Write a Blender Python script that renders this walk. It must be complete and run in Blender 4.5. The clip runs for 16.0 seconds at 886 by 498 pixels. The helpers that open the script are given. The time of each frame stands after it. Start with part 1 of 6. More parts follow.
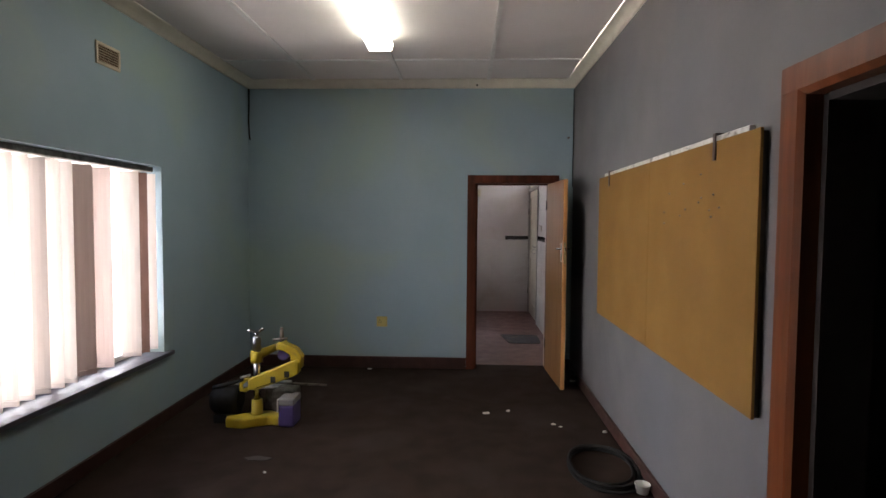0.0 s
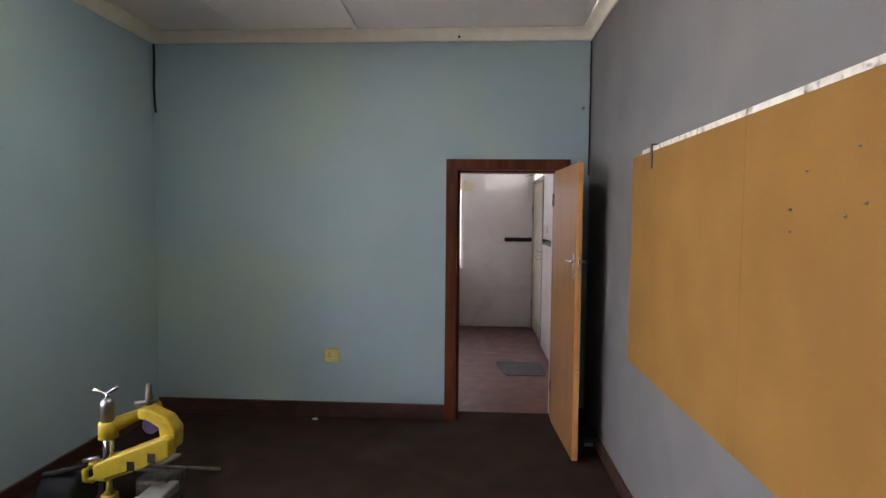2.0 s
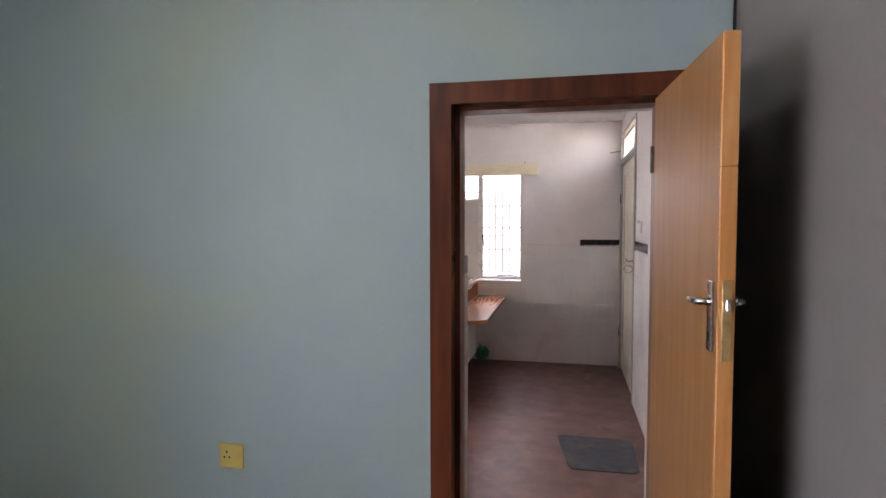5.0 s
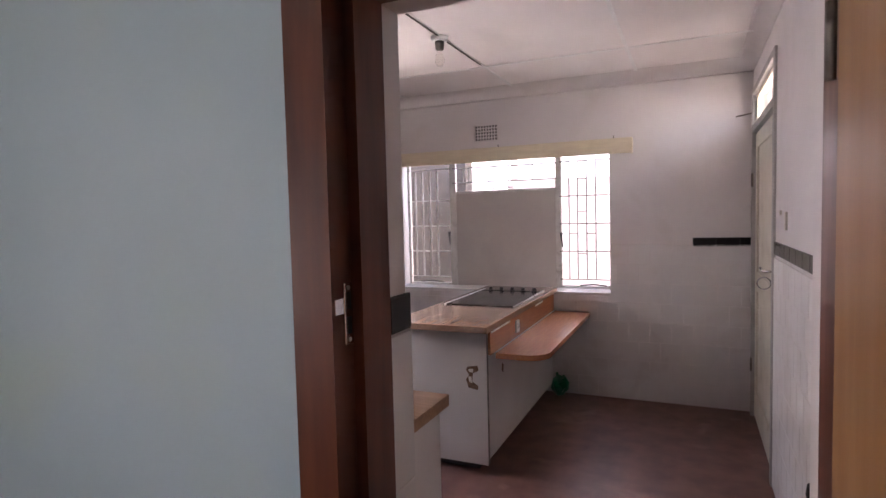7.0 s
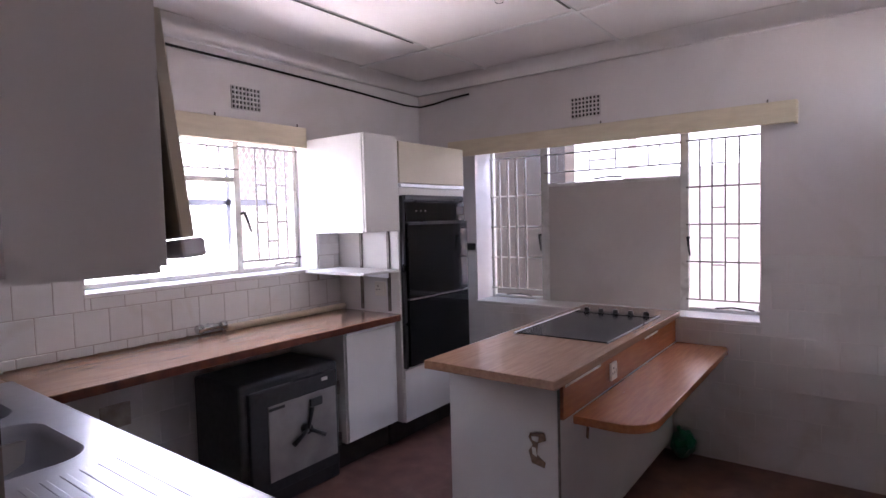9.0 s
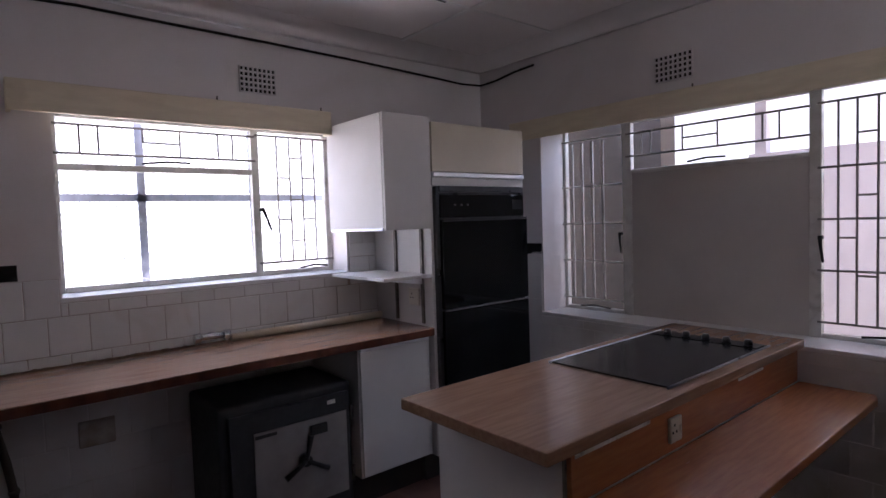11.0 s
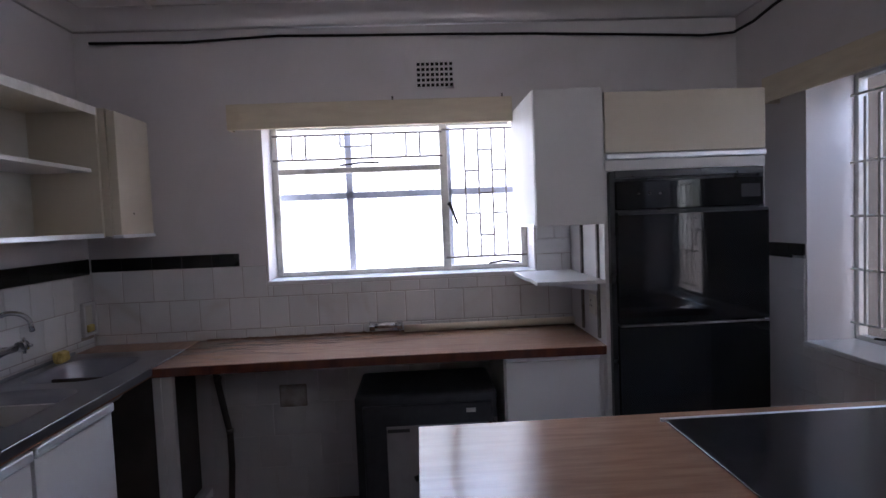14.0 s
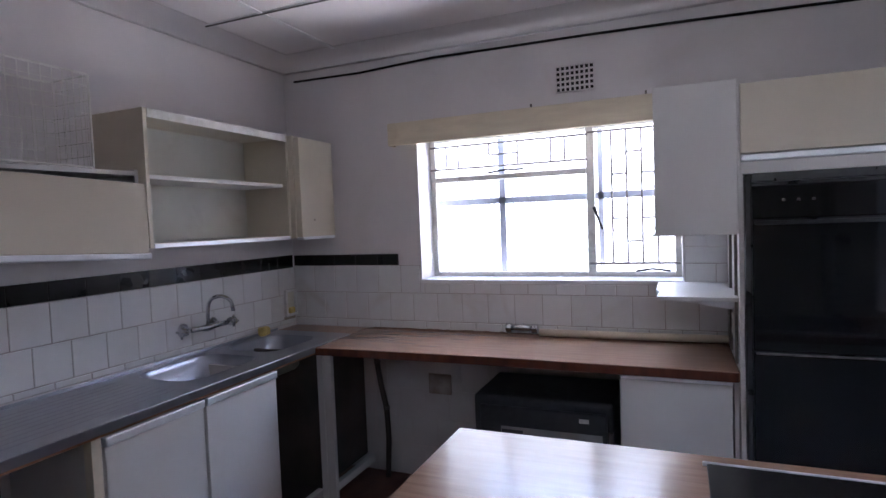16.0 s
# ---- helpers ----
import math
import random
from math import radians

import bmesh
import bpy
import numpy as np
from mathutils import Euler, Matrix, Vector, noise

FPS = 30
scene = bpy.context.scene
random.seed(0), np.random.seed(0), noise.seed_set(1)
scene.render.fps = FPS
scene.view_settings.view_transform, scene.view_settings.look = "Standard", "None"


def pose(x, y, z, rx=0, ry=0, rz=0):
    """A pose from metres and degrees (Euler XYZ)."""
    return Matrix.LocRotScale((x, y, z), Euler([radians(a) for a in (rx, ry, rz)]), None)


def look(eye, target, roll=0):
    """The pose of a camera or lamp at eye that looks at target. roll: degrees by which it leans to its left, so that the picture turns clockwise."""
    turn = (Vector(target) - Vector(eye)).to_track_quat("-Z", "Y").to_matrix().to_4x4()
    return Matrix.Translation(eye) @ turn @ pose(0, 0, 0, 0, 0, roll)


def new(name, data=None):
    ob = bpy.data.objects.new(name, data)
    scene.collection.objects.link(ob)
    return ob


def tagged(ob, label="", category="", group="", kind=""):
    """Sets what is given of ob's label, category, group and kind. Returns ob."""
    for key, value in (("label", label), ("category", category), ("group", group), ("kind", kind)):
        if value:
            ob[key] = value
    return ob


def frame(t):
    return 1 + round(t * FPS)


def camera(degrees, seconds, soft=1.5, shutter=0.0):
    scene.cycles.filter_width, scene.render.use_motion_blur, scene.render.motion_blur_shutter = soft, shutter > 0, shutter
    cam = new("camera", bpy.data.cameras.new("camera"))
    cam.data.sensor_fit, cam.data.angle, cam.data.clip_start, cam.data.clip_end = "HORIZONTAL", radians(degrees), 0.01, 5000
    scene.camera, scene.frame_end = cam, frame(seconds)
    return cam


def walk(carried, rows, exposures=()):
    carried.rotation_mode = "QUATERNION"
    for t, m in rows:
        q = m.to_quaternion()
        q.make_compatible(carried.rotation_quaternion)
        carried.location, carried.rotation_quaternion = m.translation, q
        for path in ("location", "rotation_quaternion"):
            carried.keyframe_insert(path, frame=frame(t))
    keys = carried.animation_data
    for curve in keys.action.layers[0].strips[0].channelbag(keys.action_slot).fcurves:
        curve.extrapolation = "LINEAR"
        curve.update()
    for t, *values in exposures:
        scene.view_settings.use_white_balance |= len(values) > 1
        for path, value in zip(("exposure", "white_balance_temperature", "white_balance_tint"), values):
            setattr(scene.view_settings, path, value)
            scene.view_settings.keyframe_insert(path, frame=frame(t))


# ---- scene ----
cam = camera(76.3, 16.0)
PATH = [
    (0, (-0.004, 0.259, 1.622), (-0.085, 2.255, 1.523), 0.44),
    (0.5, (0.050, 0.627, 1.633), (-0.031, 2.622, 1.532), 0.37),
    (1, (0.089, 1.041, 1.645), (-0.001, 3.036, 1.545), 0.41),
    (1.5, (0.155, 1.451, 1.648), (0.059, 3.446, 1.543), 0.47),
    (2, (0.232, 1.852, 1.648), (0.124, 3.846, 1.539), 0.50),
    (2.5, (0.296, 2.261, 1.650), (0.165, 4.254, 1.538), 0.52),
    (3, (0.366, 2.648, 1.654), (0.211, 4.639, 1.539), 0.47),
    (5.5, (0.578, 4.516, 1.546), (0.073, 6.449, 1.451), -0.60),
    (6, (0.611, 4.865, 1.534), (0.024, 6.775, 1.441), -1.10),
    (6.5, (0.656, 5.180, 1.539), (-0.045, 7.053, 1.445), -1.00),
    (7, (0.699, 5.523, 1.584), (-0.108, 7.343, 1.469), -1.40),
    (7.5, (0.687, 5.828, 1.569), (-0.192, 7.617, 1.459), -1.30),
    (8, (0.676, 6.109, 1.560), (-0.294, 7.852, 1.451), -1.40),
    (8.5, (0.628, 6.360, 1.549), (-0.459, 8.035, 1.445), -1.50),
    (9, (0.560, 6.612, 1.578), (-0.636, 8.210, 1.468), -1.50),
    (9.5, (0.543, 6.821, 1.559), (-0.746, 8.347, 1.458), -1.70),
    (12, (0.543, 7.897, 1.535), (-1.192, 8.885, 1.430), -1.90),
    (12.5, (0.588, 8.087, 1.527), (-1.249, 8.871, 1.428), -2.00),
    (13, (0.592, 8.296, 1.532), (-1.318, 8.879, 1.432), -2.10),
    (13.5, (0.603, 8.461, 1.541), (-1.363, 8.814, 1.435), -2.10),
    (14, (0.622, 8.602, 1.551), (-1.373, 8.692, 1.446), -2.30),
    (14.5, (0.608, 8.731, 1.553), (-1.382, 8.556, 1.456), -2.40),
    (15, (0.575, 8.908, 1.557), (-1.381, 8.499, 1.462), -2.20),
    (15.5, (0.591, 9.085, 1.563), (-1.311, 8.473, 1.470), -2.30),
    (16, (0.618, 9.243, 1.595), (-1.225, 8.471, 1.500), -2.20),
]
EXPOSURES = [(0, 2.6, 6150, 14), (3, 3.5, 6050, 14), (5.5, 3.55, 6300, 18), (7.5, 3.1, 6350, 26), (9.5, 2.75, 5750, 26), (12, 1.25, 5750, 20), (13.5, 1.25, 5600, 19), (14, 1.8, 5450, 18), (14.5, 2.1, 5400, 18), (16, 2.35, 5350, 17)]
walk(cam, [(t, look(eye, target, roll)) for t, eye, target, roll in PATH], EXPOSURES)

# ---- world, sun, large lights ----
world = bpy.data.worlds.new("world")
scene.world = world
world.use_nodes = True
wn = world.node_tree
sky = wn.nodes.new("ShaderNodeTexSky")
sky.sky_type = "NISHITA"
sky.sun_disc = False
sky.sun_elevation = radians(58)
sky.sun_rotation = radians(150)
wn.links.new(sky.outputs[0], wn.nodes["Background"].inputs[0])
wn.nodes["Background"].inputs[1].default_value = 0.12

sun_data = bpy.data.lights.new("sun", "SUN")
sun_data.energy, sun_data.angle, sun_data.color = 5.0, radians(0.5), (1.0, 0.95, 0.88)
sun = new("sun", sun_data)
sun.matrix_world = look((0, 0, 0), (-math.sin(radians(150)) * math.cos(radians(58)), -math.cos(radians(150)) * math.cos(radians(58)), -math.sin(radians(58))))

GLOW_LEFT, GLOW_FAR, TUBE = 1.3, 0.5, 2.0


def window_light(name, at, to, w, h, power, colour):
    """Stands in for the daylight that falls in at a window, from the sky or up from the bright yard."""
    d = bpy.data.lights.new(name, "AREA")
    d.shape, d.size, d.size_y, d.energy, d.color = "RECTANGLE", w, h, power, colour
    new(name, d).matrix_world = look(at, to)


SKYLIGHT, YARDLIGHT = (0.66, 0.80, 1.0), (1.0, 0.92, 0.82)
window_light("yard_light_room", (-3.2, 3.2, 0.15), (-1.2, 3.2, 2.2), 2.8, 0.9, 10, YARDLIGHT)
window_light("yard_light_kitchen", (-3.45, 8.5, 0.75), (-1.4, 8.4, 2.6), 1.5, 0.8, 18, YARDLIGHT)
window_light("sky_light_porch", (-0.9, 11.05, 2.44), (-0.9, 7.0, 0.9), 1.9, 0.28, 4, SKYLIGHT)
window_light("sky_light_kitchen", (-3.45, 8.5, 2.78), (-1.4, 8.5, 0.6), 1.5, 0.8, 17, SKYLIGHT)


# ---- materials ----
def mat(name, a, b=None, scale=6.0, rough=0.6, metal=0.0, bump=0.0, bump_scale=60.0, stain=None, stain_scale=1.5, stain_at=0.6, stretch=(1, 1, 1), island=0.0, emit=0.0, spec=0.5, coat=0.0, rough_var=0.1):
    """Two tones mixed by noise, stains at a larger scale, fine relief."""
    m = bpy.data.materials.new(name)
    m.use_nodes = True
    nt = m.node_tree
    n, ln = nt.nodes, nt.links
    p = n["Principled BSDF"]
    p.inputs["Metallic"].default_value = metal
    p.inputs["Specular IOR Level"].default_value = spec
    p.inputs["Coat Weight"].default_value = coat
    geo = n.new("ShaderNodeNewGeometry")
    mp = n.new("ShaderNodeMapping")
    mp.inputs["Scale"].default_value = stretch
    ln.new(geo.outputs["Position"], mp.inputs[0])
    b = b or tuple(c * 0.82 for c in a)
    t1 = n.new("ShaderNodeTexNoise")
    t1.inputs["Scale"].default_value, t1.inputs["Detail"].default_value = scale, 6
    ln.new(mp.outputs[0], t1.inputs["Vector"])
    mix = n.new("ShaderNodeMix")
    mix.data_type = "RGBA"
    mix.inputs[6].default_value, mix.inputs[7].default_value = (*a, 1), (*b, 1)
    ramp = n.new("ShaderNodeMapRange")
    ramp.inputs[1].default_value, ramp.inputs[2].default_value = 0.35, 0.65
    ln.new(t1.outputs[0], ramp.inputs[0])
    ln.new(ramp.outputs[0], mix.inputs[0])
    colour = mix.outputs[2]
    if stain:
        t2 = n.new("ShaderNodeTexNoise")
        t2.inputs["Scale"].default_value, t2.inputs["Detail"].default_value, t2.inputs["Distortion"].default_value = stain_scale, 8, 0.6
        ln.new(geo.outputs["Position"], t2.inputs["Vector"])
        r2 = n.new("ShaderNodeMapRange")
        r2.inputs[1].default_value, r2.inputs[2].default_value = stain_at - 0.08, stain_at + 0.12
        ln.new(t2.outputs[0], r2.inputs[0])
        m2 = n.new("ShaderNodeMix")
        m2.data_type = "RGBA"
        m2.inputs[7].default_value = (*stain, 1)
        ln.new(r2.outputs[0], m2.inputs[0])
        ln.new(colour, m2.inputs[6])
        colour = m2.outputs[2]
    if island:
        oi = n.new("ShaderNodeObjectInfo")
        r3 = n.new("ShaderNodeMapRange")
        r3.inputs[3].default_value, r3.inputs[4].default_value = 1 - island, 1 + island * 0.3
        ln.new(oi.outputs["Random"], r3.inputs[0])
        m3 = n.new("ShaderNodeMix")
        m3.data_type, m3.blend_type = "RGBA", "MULTIPLY"
        m3.inputs[0].default_value = 1
        ln.new(colour, m3.inputs[6])
        ln.new(r3.outputs[0], m3.inputs[7])
        colour = m3.outputs[2]
    ln.new(colour, p.inputs["Base Color"])
    rr = n.new("ShaderNodeMapRange")
    rr.inputs[3].default_value, rr.inputs[4].default_value = max(rough - rough_var, 0.02), min(rough + rough_var, 1)
    ln.new(t1.outputs[0], rr.inputs[0])
    ln.new(rr.outputs[0], p.inputs["Roughness"])
    if bump:
        t4 = n.new("ShaderNodeTexNoise")
        t4.inputs["Scale"].default_value, t4.inputs["Detail"].default_value = bump_scale, 4
        ln.new(mp.outputs[0], t4.inputs["Vector"])
        bp = n.new("ShaderNodeBump")
        bp.inputs["Strength"].default_value, bp.inputs["Distance"].default_value = bump, 0.004
        ln.new(t4.outputs[0], bp.inputs["Height"])
        ln.new(bp.outputs[0], p.inputs["Normal"])
    if emit:
        p.inputs["Emission Color"].default_value = (*a, 1)
        p.inputs["Emission Strength"].default_value = emit
    return m


def glass_mat(name, tint=(1, 1, 1)):
    m = bpy.data.materials.new(name)
    m.use_nodes = True
    p = m.node_tree.nodes["Principled BSDF"]
    p.inputs["Base Color"].default_value = (*tint, 1)
    p.inputs["Roughness"].default_value = 0.02
    p.inputs["Transmission Weight"].default_value = 1
    p.inputs["IOR"].default_value = 1.1
    return m


BLUE = mat("blue_wall_paint", (0.33, 0.432, 0.495), (0.31, 0.412, 0.475), 2.5, 0.55, bump=0.16, bump_scale=45, stain=(0.345, 0.445, 0.42), stain_scale=0.9, stain_at=0.53)
GREY = mat("grey_lilac_wall_paint", (0.165, 0.156, 0.16), (0.15, 0.144, 0.15), 2.5, 0.5, bump=0.12, bump_scale=45, stain=(0.148, 0.148, 0.163), stain_scale=0.9, stain_at=0.58)
WHITE = mat("kitchen_wall_paint", (0.64, 0.60, 0.59), (0.59, 0.555, 0.55), 2.0, 0.5, bump=0.1, bump_scale=40, stain=(0.54, 0.50, 0.46), stain_scale=1.3, stain_at=0.66)
CEIL = mat("ceiling_board_paint", (0.74, 0.70, 0.69), (0.70, 0.66, 0.65), 1.5, 0.6, bump=0.03, bump_scale=30, stain=(0.62, 0.59, 0.57), stain_scale=0.8, stain_at=0.66)
CREAM = mat("cream_cornice_paint", (0.72, 0.68, 0.58), (0.66, 0.62, 0.53), 8, 0.5, bump=0.08)
BATTEN = mat("batten_paint", (0.74, 0.73, 0.72), (0.68, 0.67, 0.66), 8, 0.5)
DARKGAP = mat("dark_open_joint", (0.10, 0.09, 0.08), (0.06, 0.05, 0.05), 20, 0.8)
CARPET = mat("brown_floor_sheet", (0.032, 0.0185, 0.013), (0.023, 0.0135, 0.010), 5, 0.9, bump=0.35, bump_scale=300, stain=(0.046, 0.032, 0.026), stain_scale=1.2, stain_at=0.60, spec=0.15)
KFLOOR = mat("worn_red_floor", (0.175, 0.082, 0.062), (0.125, 0.058, 0.046), 7, 0.42, bump=0.15, bump_scale=90, stain=(0.27, 0.17, 0.14), stain_scale=3.2, stain_at=0.68)
SKIRT = mat("red_brown_skirting", (0.062, 0.027, 0.021), (0.042, 0.019, 0.016), 10, 0.4, bump=0.1)
FRAME = mat("varnished_frame_wood", (0.12, 0.034, 0.016), (0.062, 0.017, 0.009), 6, 0.38, bump=0.03, bump_scale=40, stretch=(3, 3, 0.35), spec=0.3)
FRAME2 = mat("orange_varnished_wood", (0.17, 0.05, 0.017), (0.115, 0.032, 0.011), 6, 0.36, bump=0.03, bump_scale=40, stretch=(3, 3, 0.35), spec=0.35)
LEAF = mat("door_veneer", (0.25, 0.122, 0.043), (0.23, 0.109, 0.038), 6, 0.42, bump=0.02, stretch=(4, 4, 0.3))
BRASS = mat("worn_brass", (0.55, 0.42, 0.22), (0.40, 0.29, 0.14), 30, 0.4, metal=0.7)
# brown darkened to hold the shade under the worktop; the waste pipe shares it
SHADEDARK = mat("shade_dark_under_worktop", (0.075, 0.06, 0.05), (0.05, 0.04, 0.034), 4, 0.7)
HOBGLASS = mat("dull_hob_glass", (0.008, 0.007, 0.0075), (0.012, 0.010, 0.010), 8, 0.2, spec=0.35)
EDGE = mat("pine_lipping", (0.62, 0.33, 0.13), (0.5, 0.22, 0.07), 5, 0.45, stretch=(5, 5, 0.6), bump=0.1)
YELLOWBOARD = mat("mustard_pinboard", (0.245, 0.123, 0.018), (0.222, 0.11, 0.0155), 3, 0.8, bump=0.3, bump_scale=250, stain=(0.205, 0.10, 0.02), stain_scale=1.5, stain_at=0.62)
SHADOWGAP = mat("board_shadow_gap", (0.05, 0.035, 0.03), None, 20, 0.7)
RAILWHITE = mat("chipped_white_rail", (0.75, 0.73, 0.70), (0.6, 0.56, 0.5), 30, 0.6, stain=(0.10, 0.08, 0.07), stain_scale=22, stain_at=0.62)
STEEL = mat("brushed_steel", (0.36, 0.365, 0.40), (0.345, 0.35, 0.385), 14, 0.30, metal=1.0, rough_var=0.03)
CHROME = mat("chrome", (0.72, 0.72, 0.74), (0.6, 0.6, 0.62), 20, 0.14, metal=1.0)
ALU = mat("aluminium_rail", (0.78, 0.79, 0.82), (0.7, 0.71, 0.74), 15, 0.35, metal=0.6)
DIRTYMETAL = mat("dull_metal", (0.22, 0.2, 0.18), (0.12, 0.1, 0.09), 25, 0.5, metal=0.8)
WORKTOP = mat("woodgrain_laminate", (0.36, 0.195, 0.105), (0.27, 0.14, 0.075), 5, 0.30, stretch=(1.2, 14, 14), bump=0.03, rough_var=0.05, spec=0.4)
WORKTOP_Y = mat("woodgrain_laminate_lengthwise", (0.31, 0.19, 0.125), (0.245, 0.142, 0.092), 5, 0.17, stretch=(14, 1.2, 14), bump=0.02, rough_var=0.04, spec=0.65)
FLAPWOOD = mat("red_woodgrain_panel", (0.40, 0.16, 0.065), (0.32, 0.12, 0.05), 5, 0.25, stretch=(12, 1.2, 12), rough_var=0.05, spec=0.55)
CABWHITE = mat("cabinet_white_laminate", (0.60, 0.58, 0.56), (0.56, 0.54, 0.52), 3, 0.38, stain=(0.58, 0.55, 0.51), stain_scale=2.2, stain_at=0.66)
CABCREAM = mat("cabinet_cream_laminate", (0.58, 0.52, 0.41), (0.54, 0.48, 0.375), 3, 0.38, stain=(0.49, 0.43, 0.335), stain_scale=2.0, stain_at=0.64)
CABIN = mat("cabinet_inside", (0.60, 0.58, 0.50), (0.55, 0.53, 0.45), 4, 0.5, stain=(0.45, 0.42, 0.34), stain_scale=3, stain_at=0.64)
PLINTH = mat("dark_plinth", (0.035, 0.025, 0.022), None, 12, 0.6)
TILE = mat("white_glazed_tile", (0.70, 0.69, 0.68), (0.66, 0.65, 0.64), 5, 0.22, island=0.07, stain=(0.6, 0.56, 0.52), stain_scale=4, stain_at=0.68)
TILEPAINT = mat("overpainted_tile", (0.64, 0.62, 0.61), (0.59, 0.57, 0.56), 2, 0.4, island=0.03, stain=(0.50, 0.46, 0.43), stain_scale=2.2, stain_at=0.6)
TILEBLACK = mat("black_glazed_tile", (0.013, 0.011, 0.011), (0.02, 0.017, 0.016), 8, 0.16, island=0.3, spec=0.35)
GROUT = mat("dirty_grout", (0.42, 0.37, 0.33), (0.27, 0.22, 0.18), 14, 0.85)
GROUTPALE = mat("painted_grout", (0.66, 0.63, 0.61), (0.58, 0.55, 0.53), 9, 0.7)
GRIME = mat("brown_grime", (0.10, 0.055, 0.03), (0.22, 0.14, 0.09), 40, 0.9)
BLACKGLASS = mat("black_oven_glass", (0.006, 0.006, 0.007), None, 4, 0.06, rough_var=0.03, spec=0.35)
BLACK = mat("black_enamel", (0.010, 0.010, 0.011), (0.018, 0.018, 0.02), 10, 0.3)
RUBBER = mat("black_rubber", (0.016, 0.015, 0.0145), None, 30, 0.75, bump=0.1, spec=0.2)
SAFE = mat("dark_grey_safe_paint", (0.026, 0.026, 0.03), (0.02, 0.02, 0.023), 30, 0.5, bump=0.15, bump_scale=300)
SAFEFACE = mat("silver_safe_plate", (0.30, 0.285, 0.27), (0.24, 0.225, 0.22), 8, 0.4, metal=0.3)
WINPAINT = mat("cream_window_paint", (0.66, 0.64, 0.60), (0.55, 0.53, 0.49), 12, 0.5, stain=(0.36, 0.33, 0.29), stain_scale=9, stain_at=0.66)
BARS = mat("burglar_bar_paint", (0.24, 0.22, 0.20), (0.18, 0.165, 0.15), 20, 0.5)
BARPALE = mat("pale_bar_paint", (0.62, 0.60, 0.56), (0.5, 0.48, 0.44), 20, 0.5)
BOARDED = mat("boarded_pane", (0.52, 0.48, 0.44), (0.48, 0.44, 0.41), 2.5, 0.45, stain=(0.44, 0.4, 0.37), stain_scale=1.5, stain_at=0.6)
PELMET = mat("cream_pelmet_paint", (0.66, 0.58, 0.43), (0.60, 0.52, 0.38), 6, 0.5, stretch=(1, 1, 6), stain=(0.52, 0.44, 0.3), stain_scale=3, stain_at=0.66)
BLIND = mat("blind_fabric", (0.80, 0.74, 0.70), (0.74, 0.68, 0.64), 5, 0.8, stretch=(5, 5, 0.4), bump=0.15, bump_scale=300, island=0.35)
BLINDTAUPE = mat("taupe_blind_fabric", (0.52, 0.42, 0.38), (0.46, 0.37, 0.33), 5, 0.85, stretch=(5, 5, 0.4), bump=0.15, bump_scale=300)
BLINDBROWN = mat("brown_blind_fabric", (0.24, 0.13, 0.10), (0.2, 0.11, 0.08), 5, 0.85, bump=0.15, bump_scale=300, island=0.25)
SILL = mat("dark_sill_tile", (0.10, 0.09, 0.11), (0.06, 0.055, 0.07), 10, 0.35)
YELLOW = mat("yellow_machine_paint", (0.42, 0.31, 0.015), (0.34, 0.25, 0.012), 8, 0.4, stain=(0.25, 0.19, 0.04), stain_scale=12, stain_at=0.66)
PURPLE = mat("violet_plastic", (0.10, 0.065, 0.20), (0.075, 0.05, 0.16), 8, 0.5)
OUTLET = mat("yellowed_plastic", (0.62, 0.50, 0.16), (0.55, 0.43, 0.13), 8, 0.4)
PLASTIC = mat("ivory_plastic", (0.66, 0.62, 0.54), (0.6, 0.56, 0.48), 8, 0.4)
HOLE = mat("dark_hole", (0.012, 0.01, 0.009), None, 10, 0.9)
GREEN = mat("green_plastic", (0.012, 0.17, 0.085), (0.01, 0.12, 0.06), 8, 0.3)
MAT_ = mat("grey_mat_fabric", (0.085, 0.085, 0.09), (0.06, 0.058, 0.06), 14, 0.95, bump=0.6, bump_scale=200, stain=(0.15, 0.12, 0.10), stain_scale=6, stain_at=0.6)
PAPER = mat("white_scrap", (0.7, 0.68, 0.62), None, 30, 0.8)
SPONGE = mat("yellow_sponge", (0.60, 0.48, 0.16), (0.45, 0.34, 0.1), 40, 0.9, bump=0.5, bump_scale=200)
PIPE = mat("cream_pipe_paint", (0.70, 0.62, 0.50), (0.62, 0.54, 0.42), 8, 0.45)
WIRE = mat("white_coated_wire", (0.72, 0.70, 0.66), (0.6, 0.58, 0.52), 20, 0.4)
KDOOR = mat("cream_door_paint", (0.62, 0.57, 0.46), (0.56, 0.51, 0.41), 5, 0.4, stain=(0.42, 0.38, 0.3), stain_scale=5, stain_at=0.66)
GREYFRAME = mat("grey_steel_frame_paint", (0.40, 0.38, 0.36), (0.34, 0.32, 0.30), 10, 0.5)
for m_, share in ((BLIND, 0.65), (BLINDTAUPE, 0.12), (BLINDBROWN, 0.06)):
    nt_ = m_.node_tree
    tr_ = nt_.nodes.new("ShaderNodeBsdfTranslucent")
    mx_ = nt_.nodes.new("ShaderNodeMixShader")
    mx_.inputs[0].default_value = share
    p_ = nt_.nodes["Principled BSDF"]
    nt_.links.new(p_.inputs["Base Color"].links[0].from_socket, tr_.inputs[0])
    nt_.links.new(p_.outputs[0], mx_.inputs[1])
    nt_.links.new(tr_.outputs[0], mx_.inputs[2])
    nt_.links.new(mx_.outputs[0], nt_.nodes["Material Output"].inputs[0])
GLASS = glass_mat("window_glass")
BULB = glass_mat("bulb_glass", (0.95, 0.93, 0.9))
